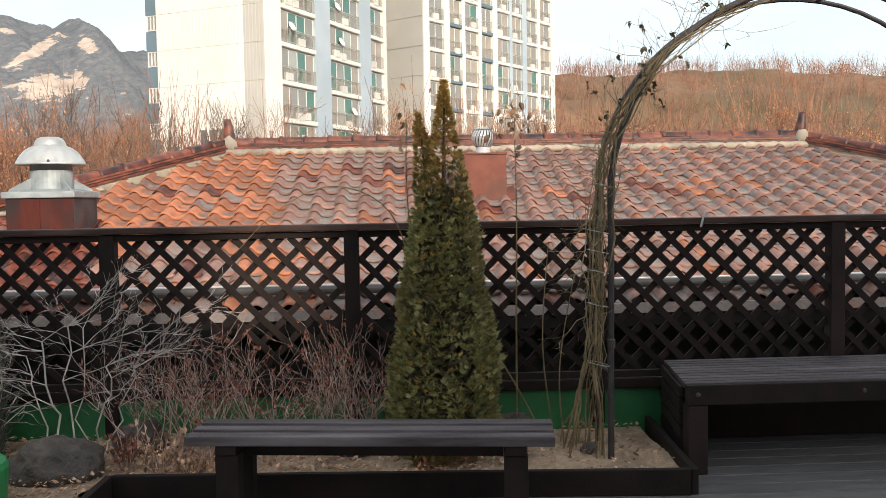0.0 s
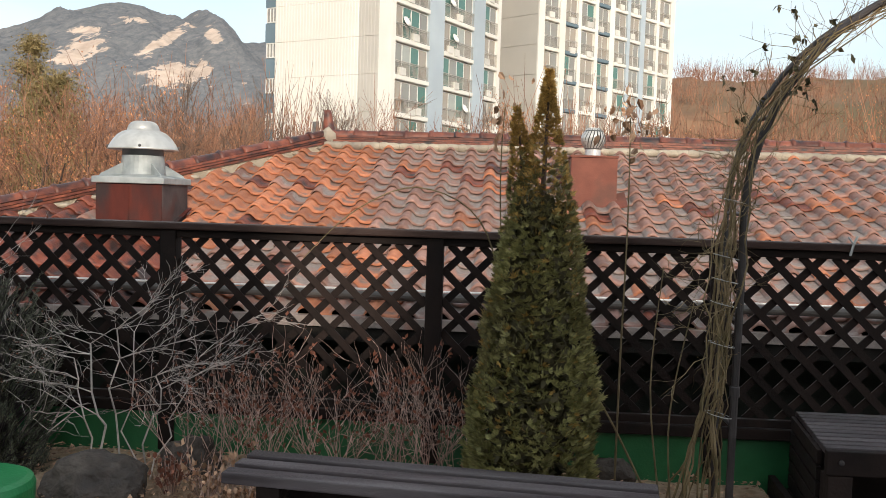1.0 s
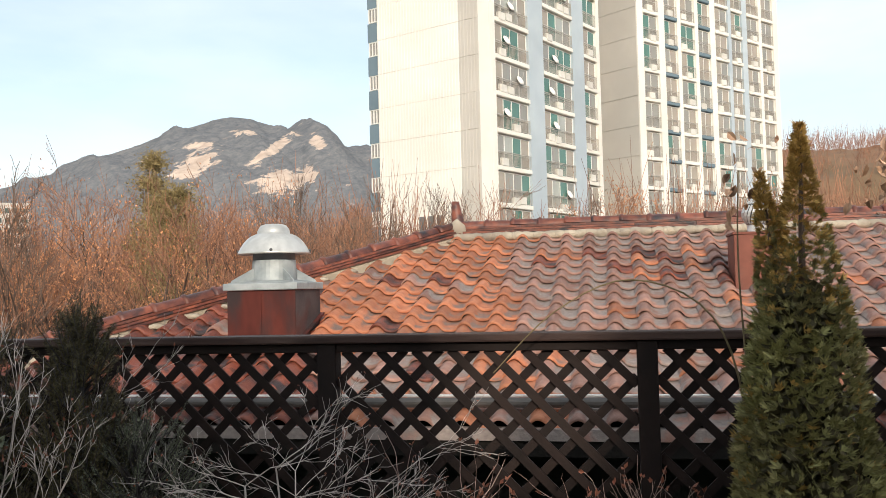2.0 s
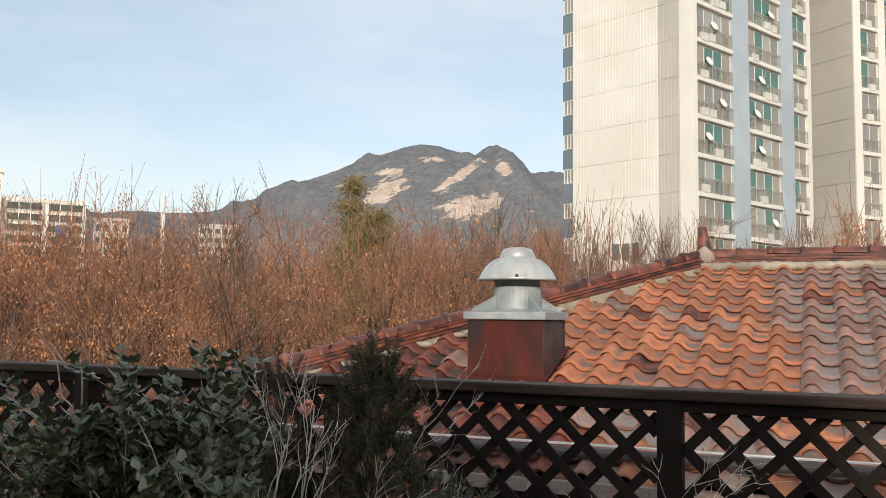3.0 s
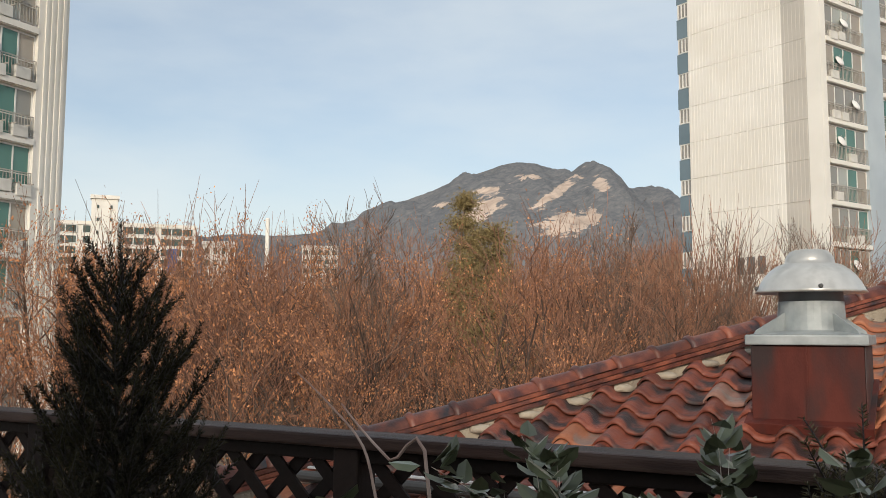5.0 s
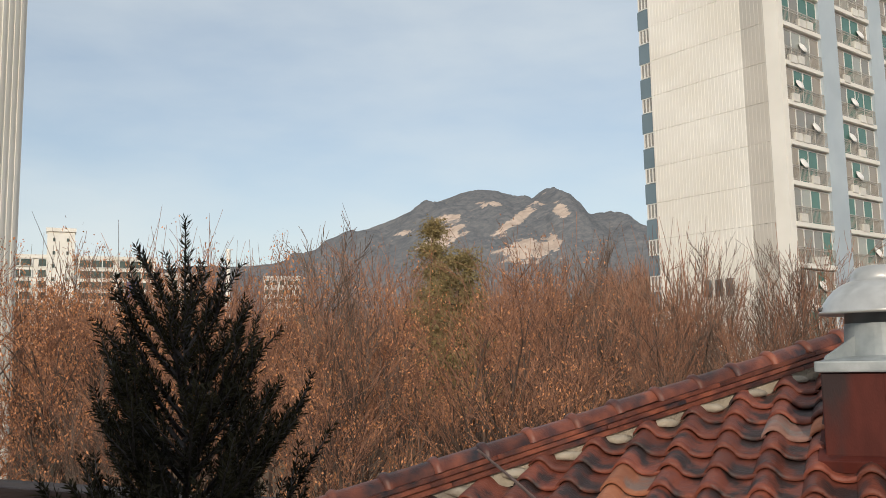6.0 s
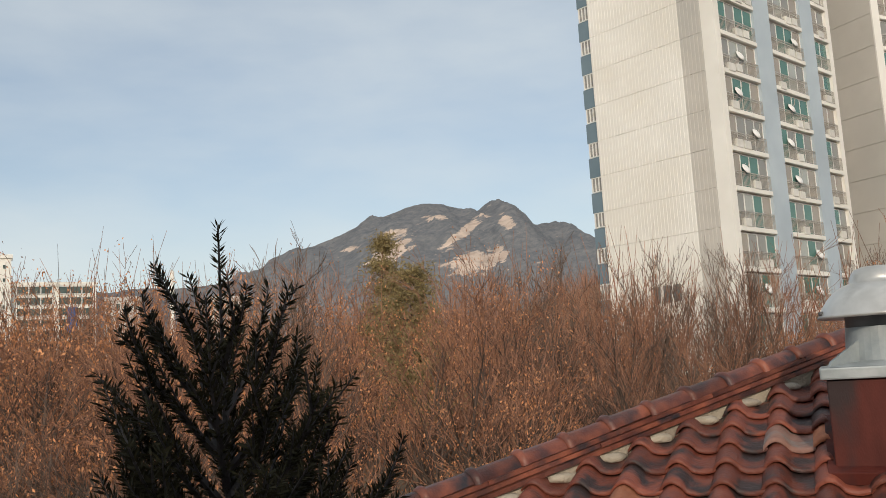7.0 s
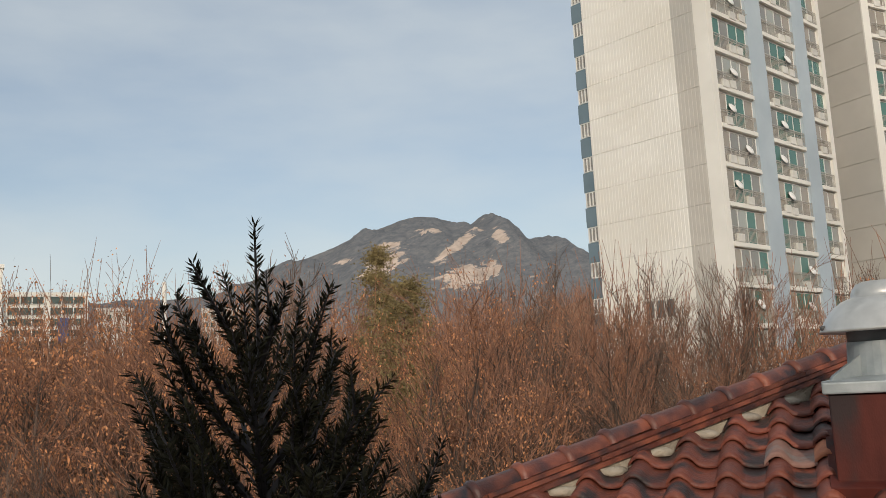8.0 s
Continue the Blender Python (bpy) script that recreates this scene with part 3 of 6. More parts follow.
# ---------- tiled roof ----------
RY, RXL, RXR, SL = 10.19, -1.02, 6.90, 0.33
ROOF_Z = 2.04 + SL * (RY - 10.1)
EAVE_Y = 5.33
HIP_L, HIP_R = 0.953, 0.92
BACK_Y = 2 * RY - EAVE_Y
ANG = math.atan(SL)


def roof_z(y):
    return ROOF_Z - SL * (RY - y)


def hip_l(y):
    return RXL - (RY - y) * HIP_L


def hip_r(y):
    return RXR + (RY - y) * HIP_R


roof = thing("roof", (0, 0, 0), "hipped roof of weathered orange and grey clay tiles", "roof", kind="structure")
ez = roof_z(EAVE_Y) - 0.05
xl, xr = hip_l(EAVE_Y), hip_r(EAVE_Y)
V = [(xl, EAVE_Y, ez), (xr, EAVE_Y, ez), (xr, BACK_Y, ez), (xl, BACK_Y, ez), (RXL, RY, ROOF_Z - 0.05), (RXR, RY, ROOF_Z - 0.05),
     (xl, EAVE_Y, ez - 0.09), (xr, EAVE_Y, ez - 0.09), (xr, BACK_Y, ez - 0.09), (xl, BACK_Y, ez - 0.09)]
F = [(0, 1, 5, 4), (1, 2, 5), (2, 3, 4, 5), (3, 0, 4), (0, 6, 7, 1), (1, 7, 8, 2), (2, 8, 9, 3), (3, 9, 6, 0), (6, 9, 8, 7)]
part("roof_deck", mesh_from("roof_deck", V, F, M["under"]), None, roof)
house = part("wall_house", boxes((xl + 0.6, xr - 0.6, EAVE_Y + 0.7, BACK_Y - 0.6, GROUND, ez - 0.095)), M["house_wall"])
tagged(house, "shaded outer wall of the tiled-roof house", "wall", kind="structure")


PITCH, COURSE = 0.268, 0.268
TILE_W = 0.288


TILE_N = 21


def tile_verts(w=TILE_W, ln=0.335, n=TILE_N):
    """A roof tile with a round barrel beside a shallow pan, lower end at y = 0, with a thick lower lip."""
    vs, fs = [], []
    for yy, zz in ((0.0, 0.026), (0.06, 0.022), (ln, -0.010)):
        for i in range(n):
            x = w * i / (n - 1)
            u = x / PITCH
            vs.append((x, yy, zz + (0.056 * math.sin(math.pi * u / 0.54) ** 0.85 if u < 0.54 else -0.016 * math.sin(math.pi * min((u - 0.54) / 0.50, 1)) ** 0.8)))
    for i in range(n):
        x, y, z = vs[i]
        vs.append((x, y + 0.004, z - 0.020))
    for i in range(n - 1):
        for k in (0, 1):
            fs.append((k * n + i, k * n + i + 1, k * n + n + i + 1, k * n + n + i))
        fs.append((3 * n + i, 3 * n + i + 1, i + 1, i))
    return vs, fs


TV, TF = tile_verts()
CREST = [max(0.0, math.sin(math.pi * min(TILE_W * i / (TILE_N - 1) / PITCH, 0.54) / 0.54)) for i in range(TILE_N)]
LIP = [0.45 * row + 0.65 * c for row in (1.0, 0.25, 0.0, 1.0) for c in CREST]


def tile_sheet(name, vs, fs, key):
    me = mesh_from(name, vs, fs, M[key], True)
    me.attributes.new("lip", "FLOAT", "POINT").data.foreach_set("value", LIP * (len(vs) // len(LIP)))
    return me


tile_me = {k: tile_sheet("tile", TV, TF, k) for k in ("tile", "tile_grey", "tile_dark")}
slope_m = Matrix.Rotation(ANG, 4, "X")
rt = random.Random(11)
rest = {"tile_rest": ([], []), "tile_grey_rest": ([], []), "tile_dark_rest": ([], [])}
tile_rows = []
rows = int((RY - 0.1 - EAVE_Y) / math.cos(ANG) / COURSE) + 1
for j in range(rows):
    yy = EAVE_Y + j * COURSE * math.cos(ANG)
    i0, i1 = int((xl - 0.4) / PITCH), int((xr + 0.4) / PITCH)
    for i in range(i0, i1):
        x = i * PITCH
        ym = yy + 0.13
        if x < hip_l(ym) + 0.02 or x + PITCH > hip_r(ym) - 0.02:
            continue
        edge = x + 0.55 - 0.15 * (10 - yy) + rt.uniform(-0.05, 0.05)
        grey = rt.random() < (0.95 if edge > 0 else 0.6 if yy < 6.8 and x > -2.6 else 0.08)
        key = "tile_grey" if grey else "tile"
        # mostly the darker tiles towards the left hip
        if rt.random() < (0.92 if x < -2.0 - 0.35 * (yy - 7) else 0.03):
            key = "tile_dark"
        m = (Matrix.Translation((x + rt.uniform(-0.006, 0.006), yy + rt.uniform(-0.008, 0.008), roof_z(yy) + 0.012)) @ slope_m
             @ Matrix.Rotation(rt.uniform(-0.012, 0.012), 4, "Z") @ Matrix.Rotation(rt.uniform(-0.012, 0.012), 4, "Y"))
        if -3.75 < x < 0.55:
            tile_rows.append((m, key))
        else:
            vs, fs = rest[key + "_rest"]
            o = len(vs)
            vs.extend((m @ Vector(v)) for v in TV)
            fs.extend(tuple(k + o for k in f) for f in TF)
for k, (vs, fs) in rest.items():
    ob = part("tile_field", tile_sheet("tile_field", vs, fs, k), None, roof, "weathered clay tiles farther along the slope")
    ob["kind"] = "stuff"


def barrel(ln=0.36, r0=0.088, r1=0.076, n=9, th=0.016):
    """A half-round ridge tile along x, wider at its near end."""
    bm = bmesh.new()
    rings = []
    for x, r in ((0, r0 - th), (0, r0), (0.030, r0 + 0.015), (0.048, r0 + 0.010), (0.060, r0 - 0.005), (ln, r1)):
        rings.append([bm.verts.new((x, r * math.cos(math.pi * k / (n - 1)), r * 0.9 * math.sin(math.pi * k / (n - 1)))) for k in range(n)])
    for a, b in zip(rings, rings[1:]):
        for k in range(n - 1):
            bm.faces.new((a[k], a[k + 1], b[k + 1], b[k]))
    return finish(bm, "ridge_tile", M["ridge_tile"], True)


barrel_me = barrel()


def cap_line(a, b, name):
    """Ridge tiles laid from a up to b on stepped courses and a bed of mortar."""
    a, b = Vector(a), Vector(b)
    d = b - a
    ln = d.length
    rot = d.to_track_quat("X", "Z").to_matrix().to_4x4()
    holder = thing(name, (0, 0, 0), "row of half-round clay ridge tiles over stepped courses", "ridge", kind="structure")
    k = max(int(ln / 0.325), 1)
    for i in range(k):
        ob = part("ridge_tile", barrel_me, None, holder)
        ob.matrix_world = Matrix.Translation(a + d * (i / k)) @ rot @ pose(0, rt.uniform(-0.006, 0.006), 0.098 + rt.uniform(-0.004, 0.004), rt.uniform(-2, 2), 0, rt.uniform(-1, 1))
    for w, z0, z1 in ((0.100, 0.068, 0.095), (0.120, 0.038, 0.063), (0.145, 0.006, 0.032)):
        seg = 0.55 + 0.3 * rt.random()
        n = max(int(ln / seg), 1)
        for i in range(n):
            bm = bmesh.new()
            box(bm, ln * i / n + 0.0015, ln * (i + 1) / n - 0.0015, -w + rt.uniform(-0.006, 0.006), w + rt.uniform(-0.006, 0.006), z0, z1)
            ob = part("course_tile", bm, M["ridge_tile"], holder)
            ob.matrix_world = Matrix.Translation(a) @ rot
    bm = bmesh.new()
    box(bm, 0, ln, -0.118, 0.118, -0.16, 0.010)
    bed = part("mortar_bed", bm, M["mortar"], holder)
    bed.matrix_world = Matrix.Translation(a) @ rot
    return holder


top = ROOF_Z + 0.045
cap_line((RXL, RY, top), (RXR, RY, top), "ridge")
cap_line((hip_l(EAVE_Y), EAVE_Y, roof_z(EAVE_Y) + 0.03), (RXL, RY, top), "hip_ridge")
cap_line((hip_r(EAVE_Y), EAVE_Y, roof_z(EAVE_Y) + 0.03), (RXR, RY, top), "hip_ridge")


def lump(bm, c, r, seed, sq=(1, 1, 0.6)):
    out = bmesh.ops.create_icosphere(bm, subdivisions=2, radius=1.0)
    for v in out["verts"]:
        k = 1 + 0.25 * noise.noise(v.co * 1.6 + Vector((seed, 0, 0)))
        v.co = Vector(c) + Vector((v.co.x * r * sq[0], v.co.y * r * sq[1], v.co.z * r * sq[2])) * k


# mortar fillets between tiles and ridge
bed_bm = bmesh.new()
k = 0
y = EAVE_Y + 0.4
while y < RY - 0.2:
    lump(bed_bm, (hip_l(y) + 0.15, y + 0.02, roof_z(y) + 0.02), 0.09, k, (1.2, 1.2, 0.4))
    k += 1
    y += 0.265
x = RXL
while x < RXR:
    lump(bed_bm, (x + rt.uniform(-0.02, 0.02), RY - 0.17, roof_z(RY - 0.17) + 0.055), 0.10, k, (1.3, 0.7, 0.55))
    k += 1
    x += 0.127
fillets = part("mortar_fillet", bed_bm, M["mortar"], roof, "pale mortar packed under the ridge", True)
fillets["kind"] = "stuff"

for fx, seed in ((RXL, 1), (RXR, 2)):
    fin = thing("finial", (fx, RY, top), "upright clay finial set in pale mortar on the ridge end", "finial", group="ridge finials")
    bm = bmesh.new()
    lump(bm, (0, -0.09, 0.05), 0.135, seed, (0.8, 0.7, 1.0))
    part("mortar_lump", bm, M["mortar"], fin, smooth=True)
    bm = bmesh.new()
    lathe(bm, [(0.085, 0.06), (0.078, 0.20), (0.055, 0.36), (0.048, 0.42), (0.02, 0.425)], 14)
    for v in bm.verts:
        v.co.x += (v.co.z - 0.06) * (0.12 if seed == 2 else -0.1)
    part("cone", bm, M["ridge_tile"], fin, smooth=True)

gutter = thing("gutter_pipe", (0, 0, 0), "grey rain pipe and pale metal tray along the eave", "gutter", kind="structure")
GY = EAVE_Y + 0.22
bm = bmesh.new()
pipe(bm, [(xl + 0.5, GY - 0.06, roof_z(GY) + 0.10), (xr - 0.5, GY - 0.06, roof_z(GY) + 0.10)], 0.036, 12)
part("pipe", bm, M["grey_pipe"], gutter)
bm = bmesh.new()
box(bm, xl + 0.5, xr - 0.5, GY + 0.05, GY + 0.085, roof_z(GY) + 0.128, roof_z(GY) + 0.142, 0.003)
part("tray", bm, M["pale_metal"], gutter)
for i in range(20):
    bx = xl + 0.9 + i * 0.8
    part("bracket", boxes((bx, bx + 0.03, GY - 0.06, GY + 0.09, roof_z(GY) + 0.03, roof_z(GY) + 0.068)), M["grey_pipe"], gutter)
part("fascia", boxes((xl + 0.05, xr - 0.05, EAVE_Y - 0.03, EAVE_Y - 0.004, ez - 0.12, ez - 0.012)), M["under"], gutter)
part("drip_course", boxes((xl + 0.05, xr - 0.05, EAVE_Y - 0.06, EAVE_Y + 0.05, ez - 0.008, ez + 0.072)), M["tile_grey"], gutter, "pale flat tiles closing the eave")

# ---------- roof ventilator ----------
vent = thing("roof_ventilator", (-2.245, 7.085, 0.93), "aluminium domed roof ventilator on a rust-red steel box", "ventilator")
bm = bmesh.new()
box(bm, -0.325, 0.325, -0.335, 0.335, -0.12, 0.545, 0.008)
part("box", bm, M["red_metal"], vent, "rust-red painted steel upstand")
bm = bmesh.new()
box(bm, -0.005, 0.005, -0.342, -0.3365, -0.02, 0.54, 0.0)
part("seam", bm, M["red_metal"], vent)
bm = bmesh.new()
box(bm, -0.365, 0.365, -0.42, 0.38, -0.012, 0.008, 0.004, Matrix.Translation((0, 0, 0.196)) @ Matrix.Rotation(ANG, 4, "X"))
box(bm, -0.365, 0.365, -0.435, -0.421, -0.060, 0.008, 0.003, Matrix.Translation((0, 0, 0.196)) @ Matrix.Rotation(ANG, 4, "X"))
part("flashing", bm, M["red_metal"], vent, "red painted flashing over the tiles")
bm = bmesh.new()
box(bm, -0.355, 0.355, -0.365, 0.365, 0.548, 0.612, 0.01)
part("tray", bm, M["galvanised"], vent, "galvanised square tray")
# darker sheet over the right side of the red box
part("side_sheet", boxes((0.3265, 0.331, -0.33, 0.33, 0.02, 0.543), bevel=0.002), M["sooty_steel"], vent, "soot-stained steel side sheet")
bm = bmesh.new()
ring0 = [bm.verts.new((sx * 0.33, sy * 0.34, 0.613)) for sx, sy in ((-1, -1), (1, -1), (1, 1), (-1, 1))]
N = 32
ring1 = [bm.verts.new((0.212 * math.cos(2 * math.pi * i / N), 0.212 * math.sin(2 * math.pi * i / N), 0.640)) for i in range(N)]
ring2 = [bm.verts.new((0.200 * math.cos(2 * math.pi * i / N), 0.200 * math.sin(2 * math.pi * i / N), 0.825)) for i in range(N)]
for i in range(N):
    bm.faces.new((ring1[i], ring1[(i + 1) % N], ring2[(i + 1) % N], ring2[i]))
for c in range(4):
    ang0 = (c * 90 + 225) % 360
    idx = [int(((ang0 - 45 + s) % 360) / 360 * N) % N for s in np.linspace(0, 90, N // 4 + 1)]
    for a, b in zip(idx, idx[1:]):
        bm.faces.new((ring0[c], ring1[b], ring1[a]))
    bm.faces.new((ring0[c], ring0[(c + 1) % 4], ring1[idx[-1]]))
part("neck", bm, M["galvanised"], vent, "galvanised conical neck")
for k in range(4):
    bm = bmesh.new()
    a = [(0.20, 0.625), (0.43, 0.618), (0.415, 0.64), (0.198, 0.755)]
    fr = [bm.verts.new((p[0], -0.006, p[1])) for p in a]
    bk = [bm.verts.new((p[0], 0.006, p[1])) for p in a]
    bm.faces.new(fr), bm.faces.new(bk[::-1])
    for q in range(4):
        bm.faces.new((fr[q], bk[q], bk[(q + 1) % 4], fr[(q + 1) % 4]))
    bmesh.ops.rotate(bm, cent=(0, 0, 0), matrix=Matrix.Rotation(radians(45 + 90 * k), 3, "Z"), verts=bm.verts)
    part("fin", bm, M["galvanised"], vent)
bm = bmesh.new()
lathe(bm, [(0.196, 0.80), (0.196, 0.93), (0.19, 0.95)], 32)
part("throat", bm, M["throat_metal"], vent, "dull steel throat under the dome", True)
bm = bmesh.new()
lathe(bm, [(0.20, 0.893), (0.325, 0.878), (0.342, 0.884), (0.330, 0.900), (0.308, 0.945), (0.278, 0.99), (0.245, 1.026), (0.205, 1.054), (0.172, 1.068), (0.153, 1.073),
           (0.151, 1.092), (0.140, 1.122), (0.118, 1.150), (0.085, 1.162), (0.02, 1.166)], 48)
part("dome", bm, M["aluminium"], vent, "dull aluminium stepped dome", True)
for k in range(4):
    bm = bmesh.new()
    lathe(bm, [(0.014, 0), (0.014, 0.02), (0.006, 0.026)], 10)
    ob = part("bolt", bm, M["ac_dark"], vent)
    a = radians(287 + 90 * k)
    ob.matrix_basis = Matrix.Translation((0.318 * math.cos(a), 0.318 * math.sin(a), 0.912)) @ pose(0, 0, 0, 90, 0, 287 + 90 * k + 90)

chim = thing("chimney_box", (2.265, 8.33, 1.4), "rust-red steel chimney box with a turbine cowl", "chimney")
bm = bmesh.new()
box(bm, -0.245, 0.245, -0.25, 0.25, -0.1, 0.50, 0.006)
part("box", bm, M["chimney_metal"], chim)
bm = bmesh.new()
box(bm, -0.255, 0.255, -0.26, 0.26, 0.502, 0.525, 0.004)
part("lid", bm, M["chimney_metal"], chim)
bm = bmesh.new()
box(bm, 0.20, 0.36, -0.42, -0.05, 0.0, 0.012, 0.003, Matrix.Translation((0, 0, 0.08)) @ Matrix.Rotation(ANG + 0.1, 4, "X") @ Matrix.Rotation(radians(-14), 4, "Y"))
part("flashing", bm, M["chimney_metal"], chim, "lifted red flashing sheet")
bm = bmesh.new()
lathe(bm, [(0.085, 0.527), (0.085, 0.60), (0.10, 0.605)], 20)
part("collar", bm, M["pale_metal"], chim)
turb = part("turbine", lathe(bmesh.new(), [(0.09, 0.61), (0.10, 0.80), (0.05, 0.83)], 20), M["ac_dark"], chim, "silver turbine cowl with curved vanes")
for k in range(20):
    bm = bmesh.new()
    a0 = 2 * math.pi * k / 20
    row = []
    for s in range(7):
        f = s / 6
        z = 0.61 + 0.225 * f
        r = 0.095 + 0.055 * math.sin(math.pi * f) - 0.03 * f
        a = a0 + 0.5 * f
        row.append((bm.verts.new((r * math.cos(a), r * math.sin(a), z)), bm.verts.new((r * 0.97 * math.cos(a + 0.22), r * 0.97 * math.sin(a + 0.22), z))))
    for p, q in zip(row, row[1:]):
        bm.faces.new((p[0], p[1], q[1], q[0]))
    part("vane", bm, M["aluminium"], turb)


# ---------- apartment blocks ----------
STOREY, SLAB0 = 2.7, -3.35


def fan_unit(name="air_conditioner"):
    ob = thing(name, (0, 0, 0), "white outdoor air-conditioner unit on a balcony railing bracket", "air conditioner", group="balcony air conditioners")
    part("case", boxes((-0.40, 0.40, 0.0, 0.32, 0.0, 0.56), bevel=0.03), M["ac_white"], ob)
    bm = bmesh.new()
    lathe(bm, [(0.24, 0), (0.24, 0.012), (0.05, 0.02)], 18)
    bmesh.ops.rotate(bm, cent=(0, 0, 0), matrix=Matrix.Rotation(radians(-90), 3, "X"), verts=bm.verts)
    bmesh.ops.translate(bm, vec=(-0.10, 0.321, 0.28), verts=bm.verts)
    part("fan_grille", bm, M["ac_dark"], ob)
    for bx in (-0.38, 0.33):
        part("bracket", boxes((bx, bx + 0.05, -0.16, 0.32, -0.06, -0.003)), M["rail_metal"], ob)
    return ob


def sat_dish():
    ob = thing("satellite_dish", (0, 0, 0), "round white satellite dish on a balcony railing", "satellite dish", group="balcony satellite dishes")
    bm = bmesh.new()
    prof = [(0.02, 0.0), (0.18, 0.02), (0.32, 0.07), (0.40, 0.12), (0.41, 0.115), (0.32, 0.055), (0.18, 0.005), (0.02, -0.015)]
    lathe(bm, prof, 24)
    bmesh.ops.rotate(bm, cent=(0, 0, 0), matrix=Matrix.Rotation(radians(-65), 3, "X"), verts=bm.verts)
    part("reflector", bm, M["dish"], ob, smooth=True)
    bm = bmesh.new()
    pipe(bm, [(0, -0.02, -0.05), (0, -0.15, -0.25), (0, -0.16, -0.55)], 0.025, 6)
    part("mast", bm, M["rail_metal"], ob)
    bm = bmesh.new()
    pipe(bm, [(0, 0.1, -0.33), (0, 0.45, -0.02)], 0.014, 5)
    box(bm, -0.04, 0.04, 0.42, 0.50, -0.03, 0.05)
    part("feed_arm", bm, M["rail_metal"], ob)
    return ob


ac_proto, dish_proto = fan_unit(), sat_dish()
used_ac, used_dish = [], []


def place_copy(proto, used, m):
    if not used:
        used.append(proto)
        proto.matrix_world = m
        return proto
    ob = copy_thing(proto, m)
    used.append(ob)
    return ob


def lattice(xs, zs, y0, y1, solid):
    """One connected pierced panel: cells between the cuts xs and zs, kept where solid(i, j)."""
    bm = bmesh.new()
    at = {}

    def vert(i, j):
        if (i, j) not in at:
            at[i, j] = bm.verts.new((xs[i], y0, zs[j]))
        return at[i, j]
    fs = [bm.faces.new((vert(i, j), vert(i + 1, j), vert(i + 1, j + 1), vert(i, j + 1)))
          for i in range(len(xs) - 1) for j in range(len(zs) - 1) if solid(i, j)]
    up = bmesh.ops.extrude_face_region(bm, geom=fs)["geom"]
    bmesh.ops.translate(bm, vec=(0, y1 - y0, 0), verts=[v for v in up if isinstance(v, bmesh.types.BMVert)])
    bmesh.ops.recalc_face_normals(bm, faces=bm.faces)
    return bm


def window_set(w, h=2.32):
    """Meshes for one balcony opening of width w: frame, panes and railing, at the bottom left corner, y outwards."""
    n = 4 if w > 3.5 else (3 if w > 2.6 else 2)
    xs = [x for i in range(n + 1) for x in ((w - 0.07) * i / n, (w - 0.07) * i / n + 0.07)]
    frame_me = finish(lattice(xs, [0.0, 0.07, 0.96, 1.0, h - 0.07, h], -0.22, -0.14, lambda i, j: i % 2 == 0 or j % 2 == 0), "window_frame", M["frame_white"])
    panes = [((w - 0.07) * i / n + 0.07, (w - 0.07) * (i + 1) / n) for i in range(n)]
    k = int(w / 0.16)
    xs = [x for i in range(k + 1) for x in ((w - 0.022) * i / k, (w - 0.022) * i / k + 0.022)]
    rail_me = finish(lattice(xs, [0.10, 0.14, 1.02, 1.07], -0.01, 0.02, lambda i, j: i % 2 == 0 or j != 1), "railing", M["rail_metal"])
    return frame_me, panes, rail_me, h


pane_cache = {}


def pane_mesh(w, h, key):
    k = (round(w, 3), round(h, 3), key)
    if k not in pane_cache:
        pane_cache[k] = finish(boxes((0, w, -0.185, -0.175, 0.07, h - 0.07)), "pane", M[key])
    return pane_cache[k]


